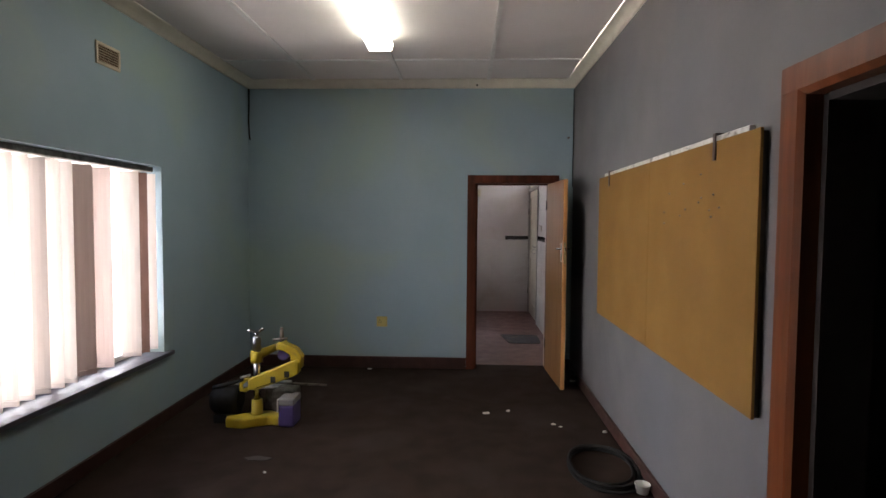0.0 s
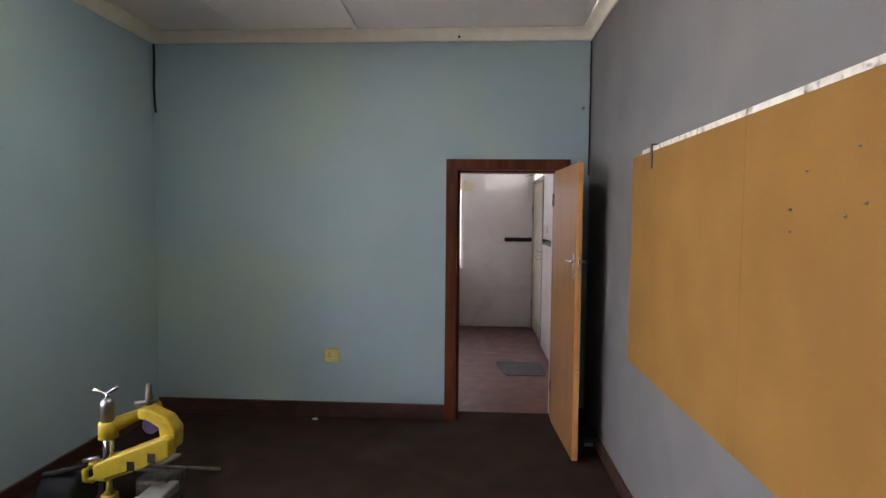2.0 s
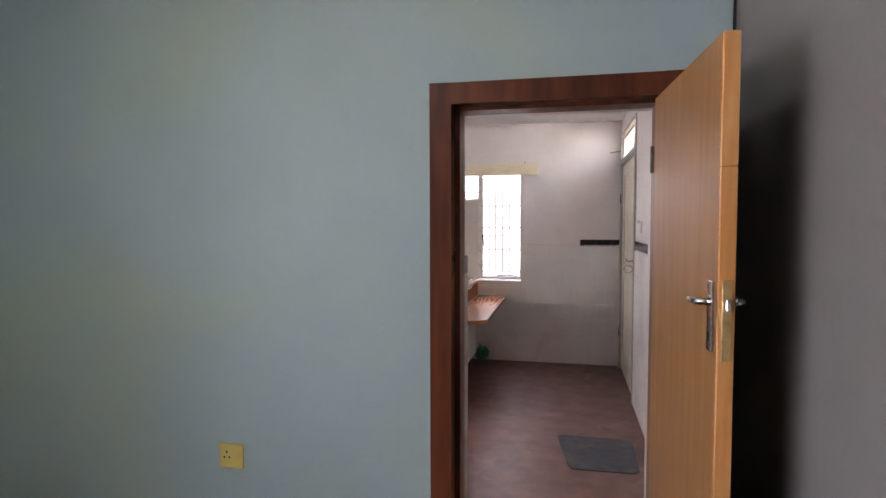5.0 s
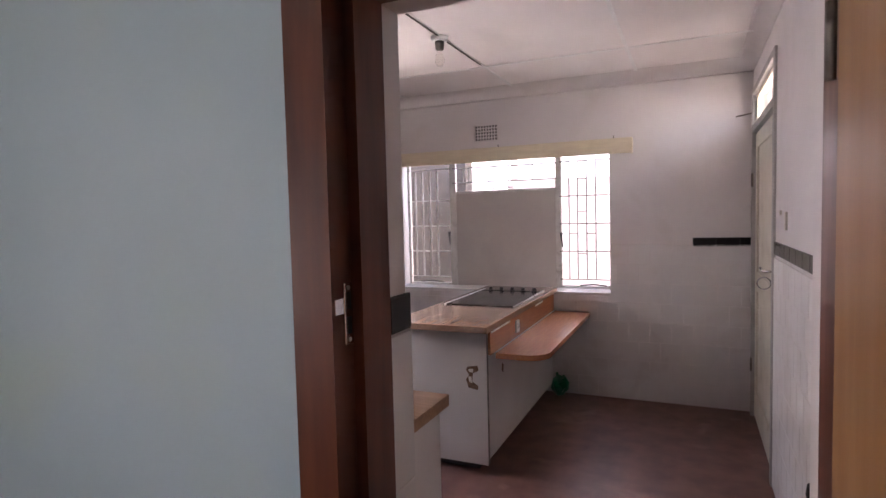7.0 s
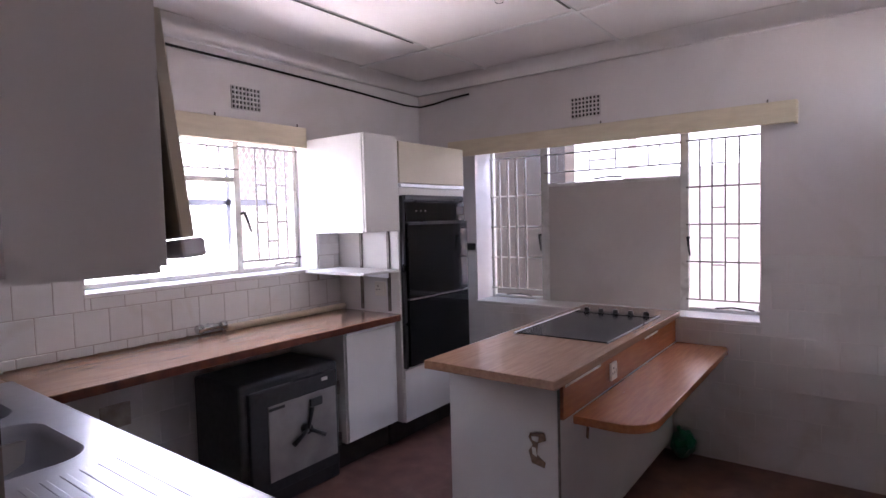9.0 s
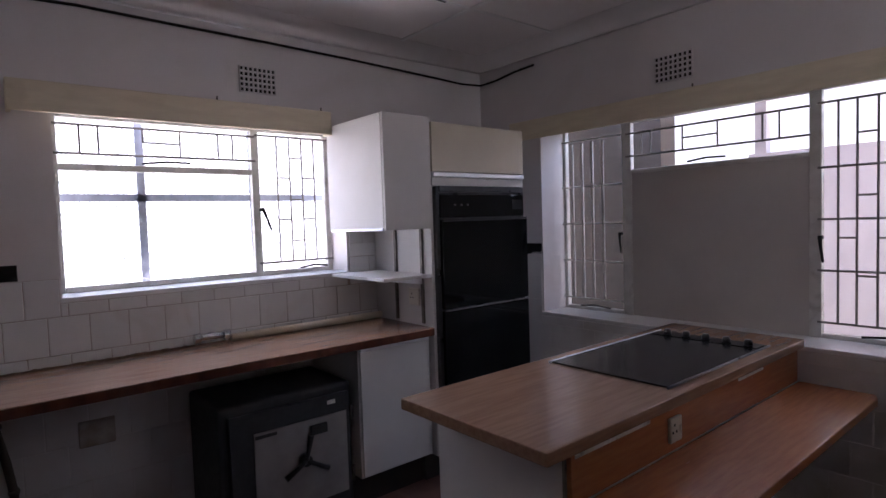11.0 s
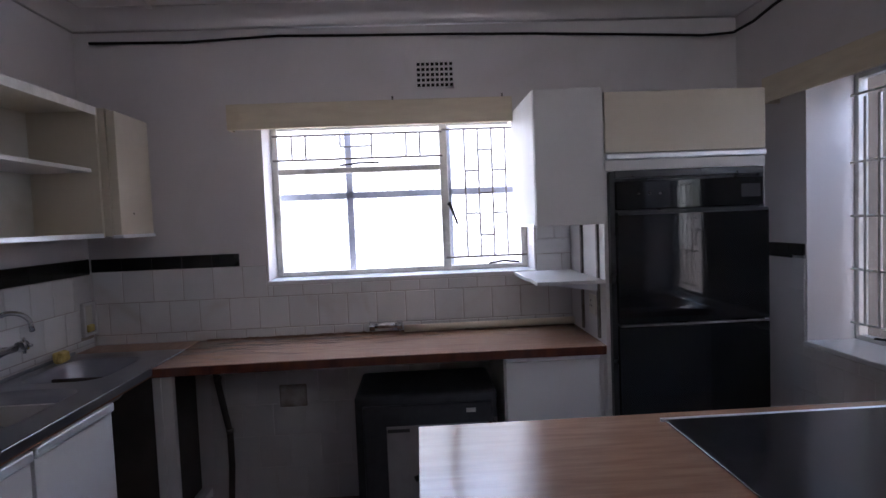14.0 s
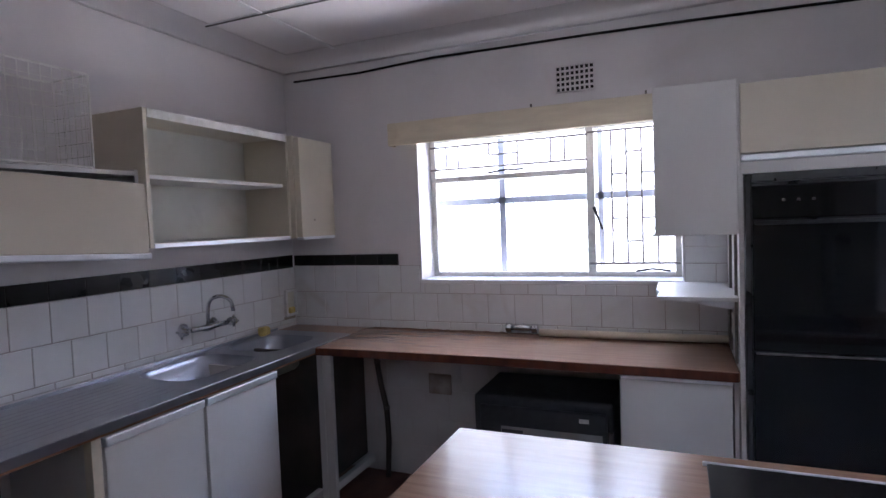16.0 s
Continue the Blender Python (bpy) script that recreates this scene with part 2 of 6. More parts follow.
DIFFUSER = mat("lamp_diffuser", (1.0, 0.97, 0.78), None, 3, 0.4, emit=TUBE)
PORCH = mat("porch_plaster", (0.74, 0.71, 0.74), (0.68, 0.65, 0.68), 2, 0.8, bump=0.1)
# beige plaster darkened so that the colour itself carries the wall's shade
YARDWALL = mat("beige_yard_plaster_shade_dark", (0.13, 0.115, 0.10), (0.11, 0.097, 0.085), 2, 0.8, bump=0.1)
GROUND = mat("pale_yard_ground", (0.60, 0.51, 0.42), (0.52, 0.43, 0.35), 0.8, 0.95, bump=0.3, bump_scale=20)
# dark tone holds the shade of the passage, not a known paint
PASSAGEDARK = mat("passage_shade_dark", (0.10, 0.085, 0.07), (0.085, 0.07, 0.06), 3, 0.7)
SCREEN = mat("blue_grey_screen_steel", (0.46, 0.49, 0.58), None, 15, 0.5)


def glow(name, colour, strength):
    m = bpy.data.materials.new(name)
    m.use_nodes = True
    nt = m.node_tree
    e = nt.nodes.new("ShaderNodeEmission")
    e.inputs[0].default_value, e.inputs[1].default_value = (*colour, 1), strength
    nt.links.new(e.outputs[0], nt.nodes["Material Output"].inputs[0])
    return m


# ---- builders ----
def box(bm, x0, x1, y0, y1, z0, z1):
    v = [bm.verts.new((x, y, z)) for x in (min(x0, x1), max(x0, x1)) for y in (min(y0, y1), max(y0, y1)) for z in (min(z0, z1), max(z0, z1))]
    for f in ((0, 1, 3, 2), (4, 6, 7, 5), (0, 4, 5, 1), (2, 3, 7, 6), (0, 2, 6, 4), (1, 5, 7, 3)):
        bm.faces.new([v[i] for i in f])
    return v


def bx(*dims, bevel=0.0, seg=2):
    bm = bmesh.new()
    box(bm, *dims)
    if bevel:
        bmesh.ops.bevel(bm, geom=bm.edges[:], offset=bevel, segments=seg, affect="EDGES", profile=0.5)
    return bm


def tube(bm, pts, r, seg=8, closed=False):
    pts = [Vector(p) for p in pts]
    rings, side = [], None
    for i, p in enumerate(pts):
        a = pts[i - 1] if i or closed else p
        b = pts[(i + 1) % len(pts)] if i + 1 < len(pts) or closed else p
        d = (b - a).normalized()
        if side is None:
            side = d.orthogonal().normalized()
        side = (side - d * side.dot(d)).normalized()
        up = d.cross(side)
        rr = r[i] if isinstance(r, (list, tuple)) else r
        rings.append([bm.verts.new(p + rr * (math.cos(2 * math.pi * k / seg) * side + math.sin(2 * math.pi * k / seg) * up)) for k in range(seg)])
    n = len(rings)
    for i in range(n if closed else n - 1):
        for k in range(seg):
            f = bm.faces.new((rings[i][k], rings[i][(k + 1) % seg], rings[(i + 1) % n][(k + 1) % seg], rings[(i + 1) % n][k]))
            f.smooth = seg > 6
    if not closed:
        bm.faces.new(rings[0][::-1])
        bm.faces.new(rings[-1])
    return bm


def rod(p, q, r, seg=10):
    return tube(bmesh.new(), [p, q], r, seg)


def prism(pts, axis, lo, hi, bevel=0.0):
    """A flat outline pushed along an axis: 0 x, 1 y, 2 z."""
    bm = bmesh.new()

    def at(p, h):
        return (h, p[0], p[1]) if axis == 0 else (p[0], h, p[1]) if axis == 1 else (p[0], p[1], h)
    a, b = [bm.verts.new(at(p, lo)) for p in pts], [bm.verts.new(at(p, hi)) for p in pts]
    bm.faces.new(a[::-1])
    bm.faces.new(b)
    for i in range(len(pts)):
        j = (i + 1) % len(pts)
        bm.faces.new((a[i], a[j], b[j], b[i]))
    bmesh.ops.recalc_face_normals(bm, faces=bm.faces[:])
    if bevel:
        bmesh.ops.bevel(bm, geom=bm.edges[:], offset=bevel, segments=2, affect="EDGES", profile=0.5)
    return bm


def lathe(profile, at=(0, 0, 0), seg=20):
    bm = bmesh.new()
    rings = [[bm.verts.new((at[0] + r * math.cos(2 * math.pi * k / seg), at[1] + r * math.sin(2 * math.pi * k / seg), at[2] + z)) for k in range(seg)] for r, z in profile]
    for a, b in zip(rings, rings[1:]):
        for k in range(seg):
            bm.faces.new((a[k], a[(k + 1) % seg], b[(k + 1) % seg], b[k])).smooth = True
    bm.faces.new(rings[0][::-1])
    bm.faces.new(rings[-1])
    return bm


def rounded(x0, x1, y0, y1, r, seg=6):
    out = []
    for cx, cy, a0 in ((x1 - r, y1 - r, 0), (x0 + r, y1 - r, 90), (x0 + r, y0 + r, 180), (x1 - r, y0 + r, 270)):
        out += [(cx + r * math.cos(radians(a0 + 90 * k / seg)), cy + r * math.sin(radians(a0 + 90 * k / seg))) for k in range(seg + 1)]
    return out


def mesh_of(name, bm, *mats):
    me = bpy.data.meshes.new(name)
    bmesh.ops.recalc_face_normals(bm, faces=bm.faces[:])
    bm.to_mesh(me)
    bm.free()
    for m in mats:
        me.materials.append(m)
    return me


def part(name, bm, material, parent, label=""):
    ob = new(name, mesh_of(name, bm, material))
    if parent is not None:
        ob.parent = parent
        ob.matrix_parent_inverse = parent.matrix_world.inverted()
    if label:
        ob["label"] = label
    return ob


def thing(name, label, category, at=(0, 0, 0), group="", kind=""):
    ob = new(name)
    ob.empty_display_size = 0.1
    ob.location = at
    ob.matrix_world = Matrix.Translation(at)
    return tagged(ob, label, category, group, kind)


def solid(name, bm, material, label, category, group="", kind=""):
    return tagged(part(name, bm, material, None), label, category, group, kind)


def setting(name, bm, *mats, label="", category=""):
    return tagged(new(name, mesh_of(name, bm, *mats)), label, category or name.split("_")[0], kind="structure")


def wall(name, along, face, back, lo, hi, z0, z1, holes, m_face, m_back, label, reveal=0):
    """A wall with thickness from face to back; holes: (lo, hi, z0, z1) right through it."""
    bm = bmesh.new()
    us = sorted({lo, hi, *[h[0] for h in holes], *[h[1] for h in holes]})
    zs = sorted({z0, z1, *[h[2] for h in holes], *[h[3] for h in holes]})

    def open_at(i, j):
        if not (0 <= i < len(us) - 1 and 0 <= j < len(zs) - 1):
            return True
        u, z = (us[i] + us[i + 1]) / 2, (zs[j] + zs[j + 1]) / 2
        return any(h[0] < u < h[1] and h[2] < z < h[3] for h in holes)

    def v(u, w, z):
        return bm.verts.new((u, w, z) if along == "x" else (w, u, z))
    for i in range(len(us) - 1):
        for j in range(len(zs) - 1):
            if open_at(i, j):
                continue
            a, b, c, d = us[i], us[i + 1], zs[j], zs[j + 1]
            bm.faces.new((v(a, face, c), v(b, face, c), v(b, face, d), v(a, face, d)))
            bm.faces.new((v(a, back, c), v(b, back, c), v(b, back, d), v(a, back, d))).material_index = 1
            for di, dj, p, q in ((-1, 0, (a, c), (a, d)), (1, 0, (b, c), (b, d)), (0, -1, (a, c), (b, c)), (0, 1, (a, d), (b, d))):
                if open_at(i + di, j + dj):
                    bm.faces.new((v(p[0], face, p[1]), v(q[0], face, q[1]), v(q[0], back, q[1]), v(p[0], back, p[1]))).material_index = reveal
    bmesh.ops.remove_doubles(bm, verts=bm.verts[:], dist=1e-5)
    return setting(name, bm, m_face, m_back, label=label, category="wall")

# ---- the large structure ----
XL, XR, YF, YB, ZR = -2.40, 1.14, 6.397, -1.6, 3.13
KX0, KX1, KY0, KY1, ZK = -2.535, 1.12, 6.81, 10.445, 2.72
TOP = 0.935

ground = bmesh.new()
for a, b, c, d in ((-400, 400, -400, 400),):
    vs = [ground.verts.new(p) for p in ((a, c, -0.12), (b, c, -0.12), (b, d, -0.12), (a, d, -0.12))]
    ground.faces.new(vs)
setting("ground", ground, GROUND, label="pale bare ground of the yard outside", category="ground")

setting("floor_room", bx(XL - 0.2, XR + 0.2, YB - 0.2, YF + 0.2, -0.1, 0), CARPET, label="dark brown worn floor sheet with dusty patches", category="floor")
setting("floor_kitchen", bx(KX0 - 0.2, KX1 + 0.2, YF + 0.2, KY1 + 0.2, -0.1, 0.0), KFLOOR, label="worn red-brown kitchen floor with pale scuffed patches", category="floor")
setting("floor_passage", bx(XR + 0.2, 3.0, 0.4, 3.4, -0.1, 0), CARPET, label="dark floor of the passage beyond the doorway", category="floor")

wall("wall_north", "x", YF, 6.64, XL - 0.25, XR + 0.25, 0, ZR + 0.1, [(0.02, 0.985, 0, 2.11)], BLUE, WHITE, "light blue painted wall with an open doorway, white on its kitchen side", 1)
wall("wall_west", "y", XL, XL - 0.25, YB, YF, 0, ZR + 0.1, [(1.7, 4.62, 0.56, 2.03)], BLUE, PORCH, "light blue painted wall with a wide window")
wall("wall_east", "y", XR, XR + 0.22, YB, YF, 0, ZR + 0.1, [(1.30, 2.24, 0, 2.10)], GREY, PASSAGEDARK, "grey-lilac painted wall with a dark doorway")
wall("wall_south", "x", YB, YB - 0.2, XL - 0.25, XR + 0.25, 0, ZR + 0.1, [], BLUE, PORCH, "light blue painted wall behind")
wall("wall_kitchen_west", "y", KX0, KX0 - 0.27, 6.64, KY1 + 0.28, 0, ZK + 0.15, [(7.775, 9.26, 1.245, 2.13)], WHITE, PORCH, "white painted kitchen wall with a barred window")
wall("wall_kitchen_north", "x", KY1, KY1 + 0.30, KX0, KX1 + 0.24, 0, ZK + 0.15, [(-1.965, 0.06, 0.90, 2.15)], WHITE, PORCH, "white painted kitchen wall with a part-boarded window")
wall("wall_kitchen_east", "y", KX1, KX1 + 0.24, 6.64, KY1, 0, ZK + 0.15, [(9.12, 10.40, 0, 2.47)], WHITE, PORCH, "white painted kitchen wall with a cream door")
# passage shell, coloured dark so the opening reads as unlit
wall("wall_passage_far", "y", 2.6, 2.8, 0.4, 3.4, 0, ZR, [], PASSAGEDARK, PASSAGEDARK, "passage wall coloured dark for the shade beyond the doorway")
wall("wall_passage_south", "x", 0.5, 0.4, XR + 0.22, 2.6, 0, ZR, [], PASSAGEDARK, PASSAGEDARK, "passage wall coloured dark for the shade beyond the doorway")
wall("wall_passage_north", "x", 3.3, 3.4, XR + 0.22, 2.6, 0, ZR, [], PASSAGEDARK, PASSAGEDARK, "passage wall coloured dark for the shade beyond the doorway")
setting("ceiling_passage", bx(XR + 0.2, 2.8, 0.4, 3.4, ZR, ZR + 0.1), PASSAGEDARK, label="passage ceiling coloured dark for the shade beyond the doorway", category="ceiling")

# room ceiling: boards with cover battens
cm = bmesh.new()
box(cm, XL - 0.25, XR + 0.25, YB - 0.2, YF + 0.15, ZR, ZR + 0.1)
n0 = len(cm.faces)
for xx in (-1.65, -0.71, 0.22):
    box(cm, xx - 0.02, xx + 0.02, YB, YF, ZR - 0.012, ZR + 0.01)
for yy in (0.9, 3.25, 5.6):
    box(cm, XL, XR, yy - 0.018, yy + 0.018, ZR - 0.011, ZR + 0.01)
cm.faces.ensure_lookup_table()
for f in cm.faces[n0:]:
    f.material_index = 1
setting("ceiling_room", cm, CEIL, BATTEN, label="white ceiling boards with narrow cover battens", category="ceiling")

# kitchen ceiling with a rounded cove
cm = bmesh.new()
box(cm, KX0 - 0.2, KX1 + 0.25, 6.60, KY1 + 0.2, ZK, ZK + 0.1)
n0 = len(cm.faces)
for xx in (-1.80, -0.76, 0.28):
    box(cm, xx - 0.012, xx + 0.012, KY0, KY1, ZK - 0.005, ZK + 0.01)
box(cm, KX0, KX1, 9.67, 9.70, ZK - 0.006, ZK + 0.01)
box(cm, KX0, KX1, 7.24, 7.27, ZK - 0.006, ZK + 0.01)
cm.faces.ensure_lookup_table()
n1 = len(cm.faces)
for f in cm.faces[n0:]:
    f.material_index = 1
for xx, y0, y1 in ((-1.80, 6.82, 9.5), (-0.76, 8.3, 9.6)):
    box(cm, xx - 0.007, xx + 0.007, y0, y1, ZK - 0.008, ZK + 0.01)
cm.faces.ensure_lookup_table()
for f in cm.faces[n1:]:
    f.material_index = 2
setting("ceiling_kitchen", cm, CEIL, BATTEN, DARKGAP, label="white kitchen ceiling boards with narrow dark joints", category="ceiling")


def cove(pts):
    """A cove profile swept round an inside corner line; pts: (x, y) corners, inside on the left."""
    bm = bmesh.new()
    prof = [(0.0, 0.0)] + [(d, h) for d, h in pts[1]]
    rings = []
    corners, n = pts[0], len(pts[0])
    for i, (x, y) in enumerate(corners):
        sx = 1 if x < (corners[0][0] + corners[2][0]) / 2 else -1
        sy = 1 if y < (corners[0][1] + corners[2][1]) / 2 else -1
        rings.append([bm.verts.new((x + sx * d, y + sy * d, pts[2] + h)) for d, h in prof])
    for i in range(n):
        a, b = rings[i], rings[(i + 1) % n]
        for k in range(len(prof)):
            j = (k + 1) % len(prof)
            bm.faces.new((a[k], b[k], b[j], a[j])).smooth = 0 < k < len(prof) - 1
    return bm


cove_k = [(0.0, -0.10)] + [(0.10 - 0.10 * math.cos(radians(a)), -0.10 + 0.10 * math.sin(radians(a))) for a in range(10, 90, 10)] + [(0.10, 0.0)]
setting("trim_kitchen_cove", cove(([(KX0, KY0), (KX1, KY0), (KX1, KY1), (KX0, KY1)], cove_k, ZK)), WHITE, label="rounded plaster cove under the kitchen ceiling", category="cornice")
corn_r = [(0.0, -0.085), (0.012, -0.085), (0.018, -0.07), (0.03, -0.045), (0.05, -0.026), (0.072, -0.016), (0.085, -0.012), (0.085, 0.0)]
setting("trim_room_cornice", cove(([(XL, YB), (XR, YB), (XR, YF), (XL, YF)], corn_r, ZR)), CREAM, label="cream moulded cornice round the room", category="cornice")


def skirting(name, dims):
    return setting(name, bx(*dims, bevel=0.004, seg=1), SKIRT, label="dark red-brown painted timber skirting", category="baseboard")


skirting("baseboard_north", (XL, 0.007, YF - 0.018, YF + 0.001, 0, 0.125))
skirting("baseboard_north_b", (0.985, XR, YF - 0.018, YF + 0.001, 0, 0.125))
skirting("baseboard_west", (XL - 0.001, XL + 0.018, YB, YF - 0.018, 0, 0.10))
skirting("baseboard_east", (XR - 0.018, XR + 0.001, 2.34, YF - 0.018, 0, 0.10))

# doorway into the kitchen: rebated timber frame
door_frame = tagged(new("door_1"), "dark varnished timber door frame round the kitchen doorway", "door frame", kind="structure")


def jamb(prof, axis, lo, hi, name):
    part(name, prism(prof, axis, lo, hi), FRAME, door_frame)


JAMB_END = 6.55
jamb([(0.008, YF - 0.022), (0.096, YF - 0.022), (0.096, YF + 0.045), (0.120, YF + 0.045), (0.120, JAMB_END), (0.022, JAMB_END), (0.022, YF - 0.002), (0.008, YF - 0.002)], 2, 0, 2.12, "jamb")
jamb([(0.99, YF - 0.022), (0.905, YF - 0.022), (0.905, YF + 0.045), (0.88, YF + 0.045), (0.88, JAMB_END), (0.983, JAMB_END), (0.983, YF - 0.002), (0.99, YF - 0.002)], 2, 0, 2.12, "jamb")
jamb([(YF - 0.0215, 2.119), (YF - 0.0215, 2.035), (YF + 0.045, 2.035), (YF + 0.045, 2.018), (JAMB_END - 0.001, 2.018), (JAMB_END - 0.001, 2.108), (YF - 0.002, 2.108), (YF - 0.002, 2.119)], 0, 0.009, 0.989, "head")
keep = part("strike_plate", bx(0.0965, 0.100, YF + 0.014, YF + 0.042, 1.345, 1.462, bevel=0.001, seg=1), CHROME, door_frame, "worn chrome strike plate")
part("strike_lip", bx(0.094, 0.098, YF - 0.014, YF + 0.018, 1.405, 1.435, bevel=0.001, seg=1), CHROME, keep)
for z0, z1 in ((1.365, 1.398), (1.412, 1.445)):
    part("strike_hole", bx(0.0985, 0.1012, YF + 0.022, YF + 0.035, z0, z1), HOLE, keep)
for z0 in (1.354, 1.453):
    part("screw", rod((0.0995, YF + 0.028, z0), (0.1015, YF + 0.028, z0), 0.0045, 10), DIRTYMETAL, keep)

# plastered lining of the doorway on its kitchen side
setting("wall_reveal_west", bx(0.019, 0.109, JAMB_END + 0.001, 6.639, 0, 2.06), WHITE, label="white plastered lining of the doorway", category="wall")
setting("wall_reveal_east", bx(0.884, 0.984, JAMB_END + 0.001, 6.639, 0, 2.06), WHITE, label="white plastered lining of the doorway", category="wall")
setting("wall_reveal_head", bx(0.1095, 0.8835, JAMB_END + 0.001, 6.639, 2.025, 2.108), WHITE, label="white plastered lining of the doorway", category="wall")
setting("wall_sink_backing", bx(KX0, -0.24, 6.641, KY0, 0, ZK), WHITE, label="white painted kitchen wall over the sink", category="wall")

# open door leaf
leaf = thing("open_door_leaf", "plain veneered timber door standing open into the room", "door", (0.89, 6.42, 0.01))
LM = Matrix.Translation((0.887, 6.43, 0.0)) @ Matrix.Rotation(radians(3.3), 4, "Z")


def leafpart(name, bm, m, parent=leaf, label=""):
    bm.transform(LM)
    return part(name, bm, m, parent, label)


leafpart("panel", bx(-0.02, 0.02, -0.785, -0.03, 0.012, 2.025, bevel=0.002, seg=1), LEAF)
for z0, z1 in ((0.013, 0.62), (0.622, 1.70), (1.702, 2.024)):
    leafpart("edge_lipping", bx(-0.0195, 0.0195, -0.795, -0.785, z0, z1, bevel=0.0015, seg=1), EDGE, leaf, "knotty pine edge lipping")
lock = leafpart("lock_faceplate", bx(-0.011, 0.011, -0.7985, -0.794, 1.225, 1.425, bevel=0.001, seg=1), BRASS, leaf, "worn brass lock plate")
leafpart("latch_bolt", bx(-0.006, 0.006, -0.812, -0.797, 1.350, 1.378, bevel=0.002, seg=1), CHROME, lock)
for sx in (-1, 1):
    hp = leafpart("handle_plate", bx(sx * 0.021, sx * 0.028, -0.770, -0.733, 1.240, 1.420, bevel=0.003), CHROME, leaf, "worn chrome handle plate")
    leafpart("lever", tube(bmesh.new(), [(sx * 0.026, -0.752, 1.365), (sx * 0.046, -0.752, 1.365), (sx * 0.053, -0.742, 1.365), (sx * 0.054, -0.675, 1.362), (sx * 0.05, -0.64, 1.360)], [0.009, 0.009, 0.0095, 0.009, 0.007], 12), CHROME, hp)
    leafpart("keyhole", bx(sx * 0.0275, sx * 0.0285, -0.756, -0.748, 1.265, 1.290), HOLE, hp)
for z0 in (0.25, 1.75):
    leafpart("hinge", tube(bmesh.new(), [(-0.024, -0.012, z0), (-0.024, -0.012, z0 + 0.1)], 0.007), DIRTYMETAL, leaf)

# doorway to the passage
rd = tagged(new("door_2"), "orange varnished timber frame round a dark doorway", "door frame", kind="structure")
part("jamb", prism([(XR - 0.029, 2.335), (XR - 0.03, 2.30), (XR - 0.03, 2.235), (XR - 0.012, 2.215), (XR + 0.045, 2.215), (XR + 0.045, 2.238), (XR - 0.002, 2.238), (XR - 0.002, 2.335)], 2, 0, 2.165), FRAME2, rd)
part("jamb", prism([(XR - 0.029, 1.205), (XR - 0.03, 1.24), (XR - 0.03, 1.305), (XR - 0.012, 1.325), (XR + 0.045, 1.325), (XR + 0.045, 1.302), (XR - 0.002, 1.302), (XR - 0.002, 1.205)], 2, 0, 2.165), FRAME2, rd)
part("head", prism([(XR - 0.0295, 2.164), (XR - 0.0305, 2.13), (XR - 0.0305, 2.075), (XR - 0.012, 2.055), (XR + 0.046, 2.055), (XR + 0.046, 2.098), (XR - 0.002, 2.098), (XR - 0.002, 2.164)], 1, 1.206, 2.334), FRAME2, rd)

# deep part of the reveal, given plinth colour to stand in for shade
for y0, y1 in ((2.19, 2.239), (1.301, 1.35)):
    part("lining", bx(XR + 0.047, XR + 0.219, y0, y1, 0, 2.05), PLINTH, rd, "lining coloured dark for the shade deep in the doorway")
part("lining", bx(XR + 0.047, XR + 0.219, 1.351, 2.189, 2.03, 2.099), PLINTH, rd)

# room window: sill, frame, panes
rw = tagged(new("window_1"), "wide steel window behind vertical blinds with a dark sill", "window", kind="structure")
part("window_sill", bx(XL - 0.2, XL + 0.045, 1.66, 4.70, 0.528, 0.562, bevel=0.005), SILL, rw, "dark tiled window sill")
for y0, y1 in ((1.70, 1.74), (2.66, 2.70), (3.62, 3.66), (4.58, 4.62)):
    part("mullion", bx(XL - 0.20, XL - 0.165, y0, y1, 0.56, 2.03, bevel=0.004, seg=1), WINPAINT, rw)
for z0, z1 in ((0.563, 0.60), (1.99, 2.03)):
    part("rail", bx(XL - 0.199, XL - 0.166, 1.74, 4.58, z0, z1, bevel=0.004, seg=1), WINPAINT, rw)
for y0, y1 in ((1.74, 2.66), (2.70, 3.62), (3.66, 4.58)):
    o = part("pane", bx(XL - 0.184, XL - 0.180, y0, y1, 0.60, 1.99), GLASS, rw)
    o.visible_shadow = False

# vertical blinds in the room window
blinds = thing("vertical_blinds", "vertical fabric blinds, pale cream and brown, hanging half drawn", "blinds", (XL - 0.08, 3.2, 0.62))
part("headrail", bx(XL - 0.10, XL - 0.055, 1.72, 4.60, 1.985, 2.025, bevel=0.004, seg=1), DIRTYMETAL, blinds, "dark head rail")
slats = [(4.535, 30, 0), (4.42, 32, 1), (4.31, 24, 0), (3.99, 12, 2), (3.80, 50, 2)]
slats += [(3.62 - 0.115 * k, 8 + 5 * (k % 3), 0) for k in range(17)]
protos = {}
